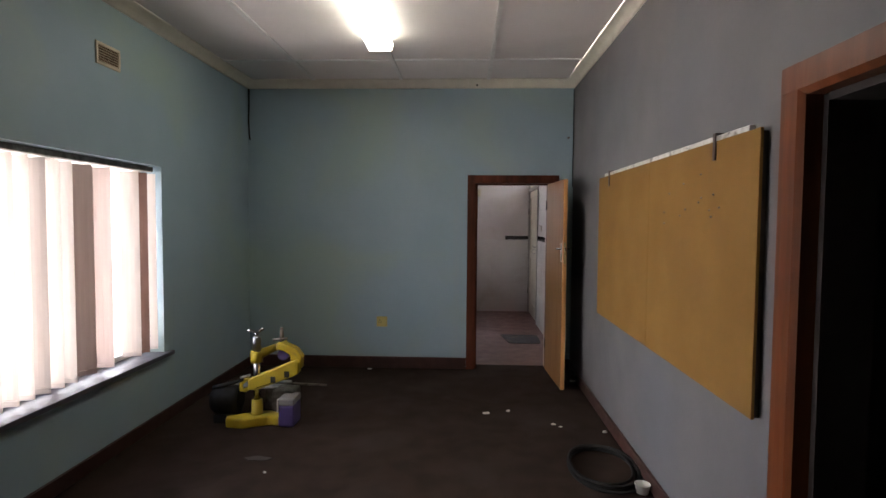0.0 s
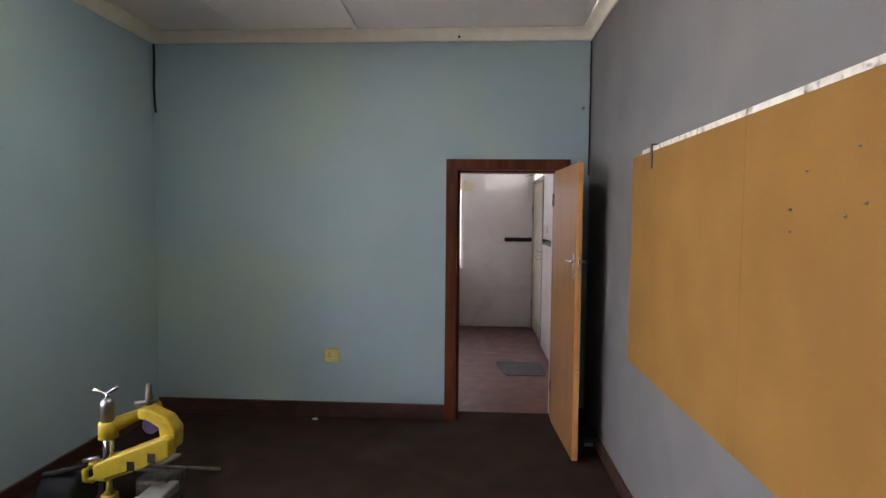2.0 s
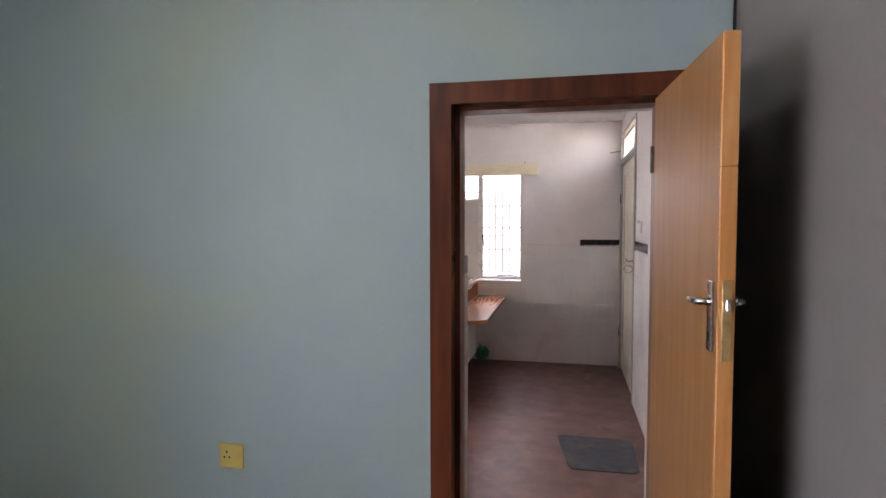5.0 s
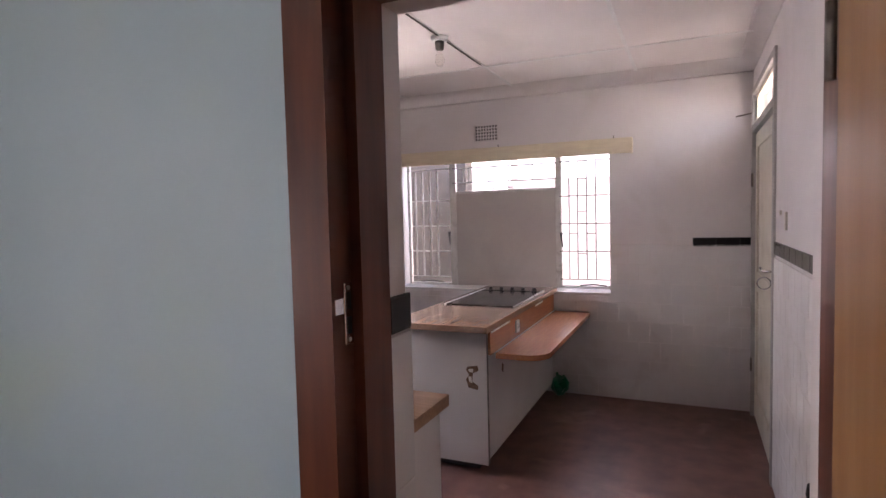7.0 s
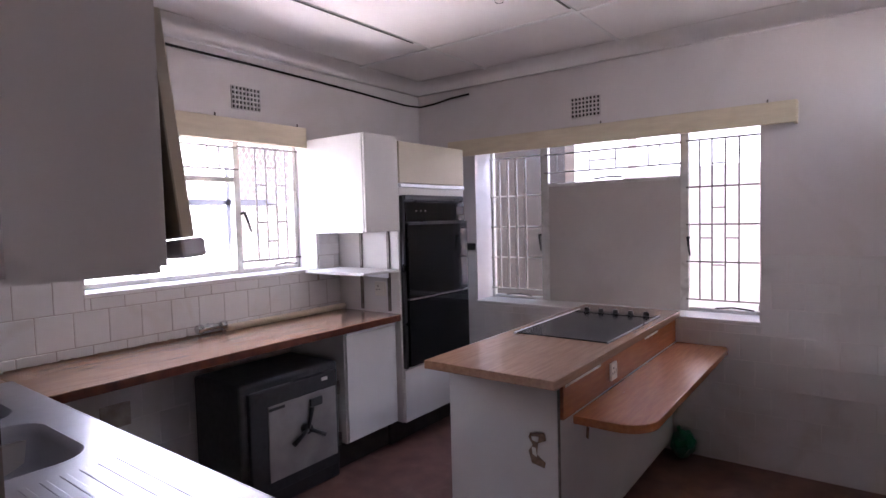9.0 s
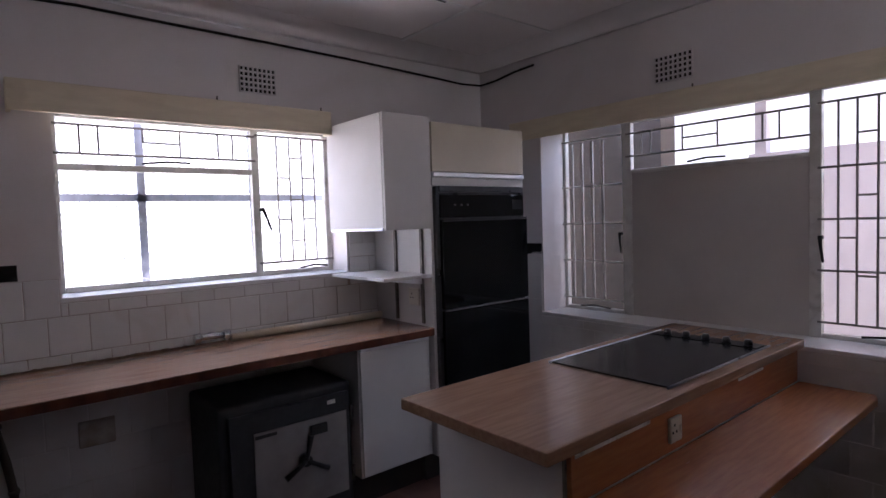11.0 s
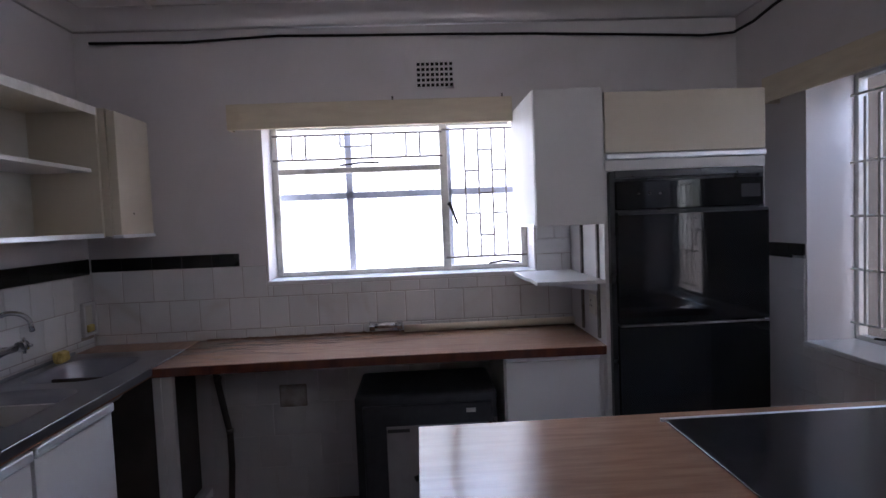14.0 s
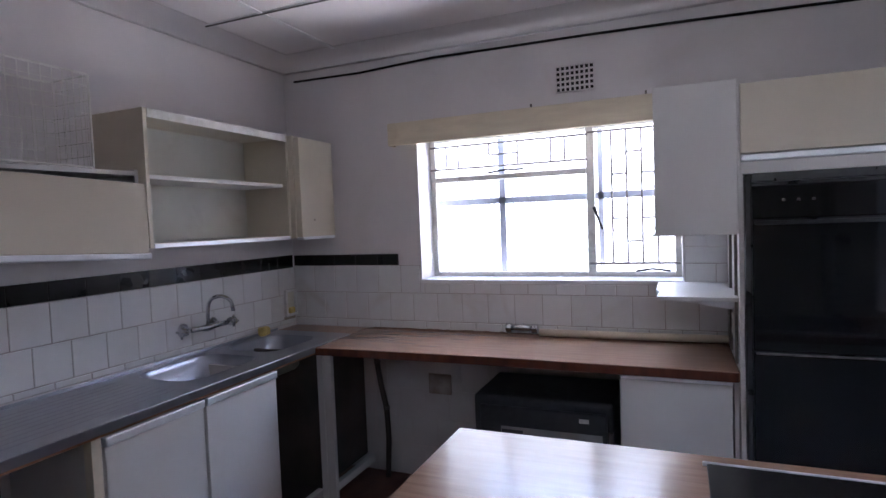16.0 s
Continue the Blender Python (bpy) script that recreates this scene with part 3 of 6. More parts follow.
for yy, turn, brown in slats:
    if brown not in protos:
        bm = bmesh.new()
        cols = [(-0.0635, 0.0), (-0.03, 0.005), (0, 0.0065), (0.03, 0.005), (0.0635, 0.0)]
        lo = [bm.verts.new((u, w, 0.03)) for u, w in cols]
        hi = [bm.verts.new((u, w, 1.37)) for u, w in cols]
        lo2 = [bm.verts.new((u, w - 0.0015, 0.03)) for u, w in cols]
        hi2 = [bm.verts.new((u, w - 0.0015, 1.37)) for u, w in cols]
        for i in range(4):
            bm.faces.new((lo[i], lo[i + 1], hi[i + 1], hi[i]))
            bm.faces.new((lo2[i + 1], lo2[i], hi2[i], hi2[i + 1]))
        box(bm, -0.0635, 0.0635, -0.004, 0.004, 0.0, 0.03)
        protos[brown] = mesh_of("slat", bm, (BLIND, BLINDBROWN, BLINDTAUPE)[brown])
    ob = new("slat", protos[brown])
    ob.parent = blinds
    ob.matrix_parent_inverse = blinds.matrix_world.inverted()
    ob.matrix_basis = Matrix.Translation((XL - 0.075, yy, 0.60)) @ Matrix.Rotation(radians(turn), 4, "Z")

# ---- outside ----
g = bmesh.new()
g.faces.new([g.verts.new(p) for p in ((-9, -8, -0.1), (-9, 16, -0.1), (-9, 16, 6.5), (-9, -8, 6.5))])
tagged(new("backdrop_west", mesh_of("backdrop_west", g, glow("west_daylight", (1.0, 0.97, 0.93), GLOW_LEFT))), "bright hazy daylight distance", "backdrop", kind="structure")
g = bmesh.new()
g.faces.new([g.verts.new(p) for p in ((-9, 17, -0.1), (7, 17, -0.1), (7, 17, 6.5), (-9, 17, 6.5))])
tagged(new("backdrop_north", mesh_of("backdrop_north", g, glow("north_daylight", (1.0, 0.97, 0.98), GLOW_FAR))), "bright hazy daylight distance", "backdrop", kind="structure")
wall("wall_porch", "x", 12.6, 12.8, -1.5, 3.2, -0.12, 2.02, [], PORCH, PORCH, "sunlit pale plaster wall across the porch")
wall("wall_yard", "x", 11.25, 11.45, -6.5, -1.55, -0.12, 3.0, [], YARDWALL, YARDWALL, "beige plaster wall close outside the window, its shade put into the colour")
porch = thing("porch_roof", "pale flat porch roof on a beam, extended unseen to shade the yard wall", "roof", (0.6, 11.6, 2.5))
for x in (-1.45, 3.1):
    part("post", bx(x, x + 0.09, 12.6, 12.69, 2.02 if x < 3 else 2.02, 2.4995), PORCH, porch)
part("slab", bx(-3.2, 3.2, 11.0, 12.8, 2.62, 2.70), PORCH, porch)
# two unseen slabs added to keep daylight off the yard wall
part("slab", bx(-6.5, -1.25, 10.77, 10.999, 2.62, 2.70), PORCH, porch)
part("slab", bx(-6.5, -3.201, 11.0, 11.6, 2.62, 2.70), PORCH, porch)
part("beam", bx(-3.2, 3.2, 12.6, 12.68, 2.50, 2.619), PORCH, porch)
chair = thing("garden_chair", "grey plastic chair on the porch", "chair", (0.05, 11.9, -0.12))

# ---- kitchen windows ----
def bar(parent, p, q, r=0.005, m=None, name="bar"):
    r = r * 1.35
    part(name, rod(p, q, r, 6), m or BARS, parent)


def stay(parent, p, q):
    part("window_stay", tube(bmesh.new(), [p, ((p[0] + q[0]) / 2, (p[1] + q[1]) / 2, p[2] + 0.012), q], 0.006, 6), RUBBER, parent, "dark iron window stay")


def catch(parent, x, y, z, dx=0.0, dy=0.0):
    part("window_catch", tube(bmesh.new(), [(x, y, z), (x + dx, y + dy, z + 0.005), (x + 1.2 * dx + 0.006 * (dy != 0), y + 1.2 * dy + 0.02 * (dx != 0), z - 0.05), (x + 1.2 * dx + 0.016 * (dy != 0), y + 1.2 * dy + 0.045 * (dx != 0), z - 0.12)], [0.011, 0.010, 0.007, 0.006], 8), RUBBER, parent, "black iron window catch")


w2 = tagged(new("window_2"), "white steel kitchen window with thin burglar bars and wire screen", "window", kind="structure")
WX = -2.745
part("window_sill", bx(WX - 0.03, KX0 + 0.012, 7.765, 9.27, 1.222, 1.247, bevel=0.004, seg=1), TILE, w2, "white tiled window sill")
for y0, y1, z0, z1 in ((7.776, 7.81, 1.248, 2.128), (8.755, 8.80, 1.248, 2.128), (9.225, 9.259, 1.248, 2.128), (7.81, 8.755, 1.248, 1.275), (8.80, 9.225, 1.248, 1.275), (7.81, 8.755, 2.10, 2.128), (8.80, 9.225, 2.10, 2.128), (7.81, 8.755, 1.845, 1.878)):
    part("window_frame", bx(WX - 0.018, WX + 0.02, y0, y1, z0, z1, bevel=0.003, seg=1), WINPAINT, w2)
for y0, y1, z0, z1 in ((7.81, 8.755, 1.275, 1.845), (7.81, 8.755, 1.878, 2.10), (8.80, 9.225, 1.275, 2.10)):
    o = part("pane", bx(WX - 0.006, WX - 0.002, y0, y1, z0, z1), GLASS, w2)
    o.visible_shadow = False
XB = WX + 0.045
for z in (2.065, 1.925):
    bar(w2, (XB, 7.79, z), (XB, 8.77, z))
for y in (7.90, 7.98, 8.56, 8.64):
    bar(w2, (XB, y, 1.925), (XB, y, 2.065), 0.004)
for y in (8.18, 8.36):
    bar(w2, (XB, y, 1.995 if y == 8.18 else 1.925), (XB, y, 2.065), 0.004)
bar(w2, (XB, 8.18, 1.995), (XB, 8.36, 1.995), 0.004)
for z in (2.075, 1.325):
    bar(w2, (XB, 8.77, z), (XB, 9.25, z))
for y in (8.90, 8.98, 9.06, 9.14):
    bar(w2, (XB, y, 1.325), (XB, y, 2.075), 0.004)
for z, ya, yb in ((1.95, 8.98, 9.06), (1.83, 8.90, 8.98), (1.83, 9.06, 9.14), (1.70, 8.98, 9.06), (1.58, 8.90, 8.98), (1.58, 9.06, 9.14), (1.45, 8.98, 9.06)):
    bar(w2, (XB, ya, z), (XB, yb, z), 0.004)
stay(w2, (XB + 0.01, 8.17, 1.885), (XB + 0.03, 8.40, 1.893))
stay(w2, (XB + 0.01, 9.02, 1.282), (XB + 0.02, 9.20, 1.284))
catch(w2, WX + 0.02, 8.80, 1.64, dx=0.03)

# outside wire screen on flat bars
scr = thing("security_screen", "blue-grey steel screen of diamond wire outside the window", "window screen", (-2.90, 8.5, 1.2))
part("screen_bar", bx(-2.90, -2.893, 8.18, 8.22, 1.15, 2.2), SCREEN, scr)
part("screen_bar", bx(-2.90, -2.893, 7.70, 9.33, 1.70, 1.74), SCREEN, scr)
part("screen_bar", bx(-2.90, -2.893, 8.80, 8.83, 1.15, 2.2), SCREEN, scr)
for y, z in ((7.72, 1.72), (9.31, 1.72), (8.20, 1.16), (8.20, 2.19), (8.815, 2.19), (8.815, 1.16)):
    part("standoff", rod((-2.894, y, z), (-2.803, y, z), 0.008, 6), SCREEN, scr)
wm = bmesh.new()
span = 1.05
for k in range(-24, 38):
    y = 7.70 + k * 0.045
    for s in (1, -1):
        a, b = (y, 1.15) if s > 0 else (y, 2.2), (y + span * 0.55, 2.2) if s > 0 else (y + span * 0.55, 1.15)
        ta = max(0.0, (7.70 - a[0]) / (span * 0.55))
        tb = min(1.0, (9.33 - a[0]) / (span * 0.55))
        if tb <= ta:
            continue
        p = (-2.905 - 0.002 * s, a[0] + ta * (b[0] - a[0]), a[1] + ta * (b[1] - a[1]))
        q = (-2.905 - 0.002 * s, a[0] + tb * (b[0] - a[0]), a[1] + tb * (b[1] - a[1]))
        tube(wm, [p, q], 0.0023, 4)
tagged(part("wire_mesh", wm, SCREEN, scr), kind="stuff")

w3 = tagged(new("window_3"), "steel kitchen window, boarded in the middle, with burglar bars", "window", kind="structure")
WY = 10.70
part("window_sill", bx(-2.0, 0.045, KY1 - 0.012, WY + 0.03, 0.878, 0.902, bevel=0.004, seg=1), TILE, w3, "white painted window sill")
for x0, x1, z0, z1 in ((-1.99, -1.965, 0.902, 2.148), (-1.525, -1.46, 0.902, 2.148), (-0.475, -0.42, 0.902, 2.148), (0.01, 0.034, 0.902, 2.148), (-1.965, -1.525, 0.902, 0.925), (-0.42, 0.01, 0.902, 0.925), (-1.965, -1.525, 2.125, 2.148), (-0.42, 0.01, 2.12, 2.148), (-1.46, -0.475, 2.115, 2.148), (-1.46, -0.475, 1.80, 1.825)):
    part("window_frame", bx(x0, x1, WY - 0.02, WY + 0.018, z0, z1, bevel=0.003, seg=1), WINPAINT, w3)
for x0, x1, z0, z1 in ((-1.965, -1.525, 0.925, 2.125), (-0.42, 0.01, 0.925, 2.12), (-1.46, -0.475, 1.825, 2.115)):
    o = part("pane", bx(x0, x1, WY + 0.002, WY + 0.006, z0, z1), GLASS, w3)
    o.visible_shadow = False
part("boarded_panel", bx(-1.46, -0.475, WY - 0.012, WY + 0.006, 0.902, 1.80, bevel=0.002, seg=1), BOARDED, w3, "painted board filling the middle of the window")
YBR = WY - 0.045
for z in (2.05, 1.74, 1.49, 1.24, 0.985):
    bar(w3, (-1.98, YBR, z), (-1.51, YBR, z), 0.0045, BARPALE)
    bar(w3, (-0.43, YBR, z if z > 1 else 0.985), (0.025, YBR, z if z > 1 else 0.985), 0.0045)
for x in (-1.89, -1.81, -1.73, -1.65):
    part("bar", bx(x - 0.008, x + 0.008, YBR - 0.006, YBR + 0.004, 0.985, 2.03), BARPALE, w3, "pale flat burglar bar")
for x in (-0.345, -0.27, -0.19, -0.11):
    bar(w3, (x, YBR, 0.985), (x, YBR, 2.05), 0.0045)
for z, xa, xb in ((1.89, -0.27, -0.19), (1.60, -0.27, -0.19), (1.40, -0.345, -0.27), (1.40, -0.19, -0.11), (1.22, -0.27, -0.19)):
    bar(w3, (xa, YBR, z), (xb, YBR, z), 0.004)
for z in (2.045, 1.905):
    bar(w3, (-1.48, YBR, z), (-0.46, YBR, z), 0.0045)
for x in (-1.37, -1.31, -1.11, -0.91, -0.68, -0.60):
    bar(w3, (x, YBR, 1.905), (x, YBR, 2.045), 0.004)
bar(w3, (-1.11, YBR, 1.975), (-0.91, YBR, 1.975), 0.004)
stay(w3, (-1.08, YBR - 0.005, 1.835), (-0.86, YBR - 0.02, 1.842))
stay(w3, (-0.25, YBR, 0.932), (-0.02, YBR - 0.01, 0.934))
stay(w3, (-1.84, YBR, 0.932), (-1.60, YBR - 0.01, 0.934))
catch(w3, -0.42, WY - 0.02, 1.40, dy=-0.03)
catch(w3, -1.53, WY - 0.02, 1.42, dy=-0.03)


for piece in w3.children:
    piece.location.x += 0.024


def pelmet(name, dims, screws):
    o = thing(name, "cream painted timber pelmet box over the kitchen window", "pelmet", (dims[0], dims[2], dims[4]))
    x0, x1, y0, y1, z0, z1 = dims
    long_x = x1 - x0 > y1 - y0
    if long_x:
        part("front_board", bx(x0, x1, y0, y0 + 0.018, z0, z1, bevel=0.003, seg=1), PELMET, o)
        part("top_board", bx(x0, x1, y0 + 0.019, y1, z1 - 0.018, z1 - 0.001), PELMET, o)
        for xa in (x0, x1 - 0.018):
            part("end_board", bx(xa, xa + 0.018, y0 + 0.019, y1, z0, z1 - 0.019), PELMET, o)
    else:
        part("front_board", bx(x1 - 0.018, x1, y0, y1, z0, z1, bevel=0.003, seg=1), PELMET, o)
        part("top_board", bx(x0, x1 - 0.019, y0, y1, z1 - 0.018, z1 - 0.001), PELMET, o)
        for ya in (y0, y1 - 0.018):
            part("end_board", bx(x0, x1 - 0.019, ya, ya + 0.018, z0, z1 - 0.019), PELMET, o)
    for p in screws:
        part("screw_hook", rod(p, (p[0], p[1], p[2] + 0.025), 0.005, 6), DIRTYMETAL, o)


pelmet("pelmet", (-2.17, 0.25, KY1 - 0.085, KY1, 2.065, 2.19), [(-0.9, KY1 - 0.04, 2.19), (0.1, KY1 - 0.04, 2.19)])
pelmet("pelmet", (KX0, KX0 + 0.075, 7.615, 9.148, 2.07, 2.205), [(KX0 + 0.04, 8.50, 2.205), (KX0 + 0.04, 9.10, 2.205)])


def air_vent(at, axis, w, h, nu, nv):
    """A pierced clay air brick, its holes running into the wall."""
    o = thing("air_vent", "white painted air brick with rows of square holes", "air vent", at)
    bm = bmesh.new()
    t, cu, cv = 0.012, w / nu, h / nv
    rim = 0.17

    def piece(u0, u1, v0, v1):
        if axis == "x":
            box(bm, at[0], at[0] + t, at[1] + u0, at[1] + u1, at[2] + v0, at[2] + v1)
        else:
            box(bm, at[0] + u0, at[0] + u1, at[1] - t, at[1], at[2] + v0, at[2] + v1)
    for i in range(nu + 1):
        piece(max(i * cu - cu * rim, 0), min(i * cu + cu * rim, w), 0, h)
    for j in range(nv + 1):
        for i in range(nu):
            piece(i * cu + cu * rim, (i + 1) * cu - cu * rim, max(j * cv - cv * rim, 0), min(j * cv + cv * rim, h))
    part("grille", bm, WHITE, o)
    d = 0.002
    part("hole_backing", bx(at[0] + 0.0005, at[0] + d, at[1] + 0.004, at[1] + w - 0.004, at[2] + 0.004, at[2] + h - 0.004) if axis == "x" else bx(at[0] + 0.004, at[0] + w - 0.004, at[1] - d, at[1] - 0.0005, at[2] + 0.004, at[2] + h - 0.004), HOLE, o)


air_vent((KX0, 8.635, 2.278), "x", 0.205, 0.142, 8, 5)
air_vent((-1.13, KY1, 2.262), "y", 0.215, 0.142, 8, 5)

# kitchen side door with a fanlight
kd = tagged(new("door_3"), "cream panelled kitchen door with a small fanlight above", "door", kind="structure")
for y0, y1, z0, z1 in ((9.12, 9.175, 0, 2.469), (10.345, 10.399, 0, 2.469), (9.175, 10.345, 2.425, 2.469), (9.175, 10.345, 2.15, 2.20)):
    part("door_frame", bx(KX1 - 0.015, KX1 + 0.09, y0, y1, z0, z1, bevel=0.003, seg=1), GREYFRAME, kd)
part("door_leaf", bx(KX1 + 0.022, KX1 + 0.058, 9.178, 10.342, 0.012, 2.146), KDOOR, kd)
for y0, y1, z0, z1 in ((9.18, 9.29, 0.015, 2.14), (10.23, 10.34, 0.015, 2.14), (9.29, 10.23, 0.015, 0.22), (9.29, 10.23, 0.98, 1.12), (9.29, 10.23, 2.03, 2.14)):
    part("door_stile", bx(KX1 + 0.010, KX1 + 0.0215, y0, y1, z0, z1, bevel=0.003, seg=1), KDOOR, kd)
o = part("fanlight_pane", bx(KX1 + 0.035, KX1 + 0.04, 9.175, 10.345, 2.20, 2.425), GLASS, kd)
o.visible_shadow = False
for y0, y1, z0, z1 in ((9.176, 9.21, 2.201, 2.424), (10.31, 10.344, 2.201, 2.424), (9.21, 10.31, 2.201, 2.225), (9.21, 10.31, 2.40, 2.424)):
    part("fanlight_sash", bx(KX1 + 0.012, KX1 + 0.045, y0, y1, z0, z1, bevel=0.003, seg=1), KDOOR, kd)
hp = part("handle_plate", bx(KX1 + 0.004, KX1 + 0.0095, 9.22, 9.26, 1.08, 1.28, bevel=0.002, seg=1), DIRTYMETAL, kd)
part("door_handle", tube(bmesh.new(), [(KX1 + 0.006, 9.24, 1.22), (KX1 - 0.045, 9.24, 1.22), (KX1 - 0.05, 9.28, 1.222), (KX1 - 0.05, 9.35, 1.23)], 0.008, 8), CHROME, hp)
part("pull_ring", tube(bmesh.new(), [(KX1 - 0.006 - 0.035 + 0.035 * math.cos(a), 9.26, 1.15 + 0.035 * math.sin(a)) for a in [k * math.pi / 8 for k in range(16)]], 0.004, 6, True), CHROME, hp)
for z0 in (0.35, 1.75):
    part("hinge", rod((KX1 - 0.012, 10.35, z0), (KX1 - 0.012, 10.35, z0 + 0.1), 0.009), DIRTYMETAL, kd)
part("hook", rod((KX1 - 0.004, 10.37, 2.30), (KX1 - 0.12, 10.39, 2.285), 0.006), DIRTYMETAL, kd, "iron hook beside the door")
g = bmesh.new()
g.faces.new([g.verts.new(p) for p in ((4.5, 8, 1), (4.5, 13, 1), (4.5, 13, 6), (4.5, 8, 6))])
tagged(new("backdrop_east", mesh_of("backdrop_east", g, glow("east_daylight", (1.0, 0.95, 0.85), 2.0))), "bright hazy daylight distance", "backdrop", kind="structure")

# ---- kitchen units ----
# laminate worktop under the sink and its wooden end
wt = thing("sink_worktop", "woodgrain laminate worktop carrying the sink along the wall", "worktop", (-1.3, 6.8, 0.89))
bm = bmesh.new()
box(bm, KX0 + 0.012, -2.302, KY0 + 0.012, 7.379, 0.893, TOP)
box(bm, -0.298, -0.115, KY0 + 0.012, 7.379, 0.893, TOP)
box(bm, -2.302, -0.298, KY0 + 0.012, 6.834, 0.893, TOP)
box(bm, -2.302, -0.298, 7.30, 7.379, 0.893, TOP - 0.032)
part("top", bm, WORKTOP, wt)
wt2 = thing("window_worktop", "woodgrain laminate worktop under the kitchen window", "worktop", (-2.2, 8.4, 0.89))
part("top", prism([(KX0 + 0.012, 7.382), (-1.935, 7.382), (-1.945, 7.50), (-1.96, 8.4), (-1.945, 9.466), (KX0 + 0.012, 9.466)], 2, 0.893, TOP, 0.003), WORKTOP_Y, wt2)
part("edge_strip", prism([(-1.934, 7.39), (-1.944, 7.50), (-1.959, 8.4), (-1.944, 9.46), (-1.9415, 9.46), (-1.9565, 8.4), (-1.9415, 7.50), (-1.9315, 7.39)], 2, 0.892, TOP - 0.004), FRAME, wt2, "dark worn edge strip")
part("grime_line", prism([(KX0 + 0.012, 7.42), (KX0 + 0.022, 7.7), (KX0 + 0.032, 8.0), (KX0 + 0.026, 8.3), (KX0 + 0.018, 8.5), (KX0 + 0.012, 8.55)], 2, TOP + 0.0005, TOP + 0.006), GRIME, wt2, "brown dirty sealant line along the tiles")

random.seed(3)
for y0, y1 in ((7.42, 7.60), (7.63, 7.74), (7.78, 8.02), (8.02, 8.30)):
    n = int((y1 - y0) / 0.02)
    edge = [(y0 + (y1 - y0) * k / n, TOP + 0.002 + random.random() * 0.009) for k in range(n + 1)]
    part("grime_patch", prism([(y0, TOP + 0.0008)] + edge + [(y1, TOP + 0.0008)], 0, KX0 + 0.012, KX0 + 0.019), GRIME, wt2)

# steel sink top with two bowls and a drainer
sink = thing("steel_sink", "stainless steel double-bowl sink with a ribbed drainer", "sink", (-1.3, 7.1, TOP))
SZ = TOP + 0.006
bowls = [(-1.66, -1.18, 6.90, 7.27, 0.10), (-2.18, -1.75, 6.90, 7.26, 0.10)]
bm = bmesh.new()
loops = [[(-2.30, 7.384), (-2.30, 6.845), (-0.30, 6.845), (-0.30, 7.384)]] + [rounded(*b) for b in bowls]
edges = []
for lp in loops:
    vs = [bm.verts.new((x, y, SZ)) for x, y in lp]
    edges += [bm.edges.new((vs[i], vs[(i + 1) % len(vs)])) for i in range(len(vs))]
bmesh.ops.triangle_fill(bm, use_beauty=True, use_dissolve=False, edges=edges, normal=(0, 0, 1))
part("sink_top", bm, STEEL, sink)
part("front_lip", bx(-2.30, -0.30, 7.384, 7.392, TOP - 0.03, SZ, bevel=0.003), STEEL, sink)
part("back_lip", bx(-2.30, -0.30, 6.835, 6.846, TOP - 0.002, SZ + 0.014, bevel=0.003), STEEL, sink)
for x0, x1, y0, y1, r in bowls:
    bm = bmesh.new()
    rings = []
    for inset, dz in ((0, 0), (0.006, -0.006), (0.014, -0.03), (0.022, -0.12), (0.05, -0.15), (0.10, -0.158)):
        rings.append([bm.verts.new((x, y, SZ + dz)) for x, y in rounded(x0 + inset, x1 - inset, y0 + inset, y1 - inset, max(r - inset * 0.5, 0.03))])
    for a, b in zip(rings, rings[1:]):
        for k in range(len(a)):
            bm.faces.new((a[k], a[(k + 1) % len(a)], b[(k + 1) % len(a)], b[k])).smooth = True
    bm.faces.new(rings[-1])
    bowl = part("bowl", bm, STEEL, sink)
    part("drain", lathe([(0.04, 0), (0.042, 0.003), (0.02, 0.002)], ((x0 + x1) / 2, (y0 + y1) / 2, SZ - 0.158)), DIRTYMETAL, bowl)
for k in range(9):
    y = 6.93 + 0.045 * k
    part("drainer_rib", bx(-1.09, -0.42, y - 0.010, y + 0.010, SZ - 0.004, SZ + 0.0012, bevel=0.003, seg=3), STEEL, sink)

# base cupboards under the sink
def handle_rail(parent, x0, x1, y0, y1, z):
    part("handle_rail", bx(x0, x1, y0, y1, z - 0.036, z, bevel=0.006), ALU, parent, "aluminium handle rail")


def sink_cupboard(xa, xb):
    o = thing("sink_cupboard", "white laminate base cupboard with an aluminium handle rail", "cupboard", ((xa + xb) / 2, 7.1, 0), "cupboards under the sink")
    part("door", bx(xa + 0.008, xb - 0.008, 7.352, 7.372, 0.115, 0.862, bevel=0.002, seg=1), CABWHITE, o)
    handle_rail(o, xa + 0.006, xb - 0.006, 7.352, 7.384, 0.886)
    for x in (xa, xb - 0.017):
        part("side_panel", bx(x + 0.0005, x + 0.0165, KY0 + 0.02, 7.35, 0.0, 0.892), CABWHITE, o)
    part("floor_panel", bx(xa + 0.018, xb - 0.018, KY0 + 0.02, 7.34, 0.10, 0.116), CABIN, o)
    part("plinth", bx(xa + 0.018, xb - 0.018, 7.28, 7.296, 0.0, 0.099), PLINTH, o)
    return o


sink_cupboard(-1.162, -0.70)
sink_cupboard(-1.63, -1.164)
ob_ = thing("open_base_unit", "open white base unit without its door", "cupboard", (-1.82, 7.1, 0), "cupboards under the sink")
part("bottom_rail", bx(-1.985, -1.632, 7.33, 7.37, 0.07, 0.115, bevel=0.002, seg=1), CABWHITE, ob_)
part("post", bx(-2.015, -1.965, 7.372, 7.41, 0.0, 0.892, bevel=0.002, seg=1), CABWHITE, ob_)
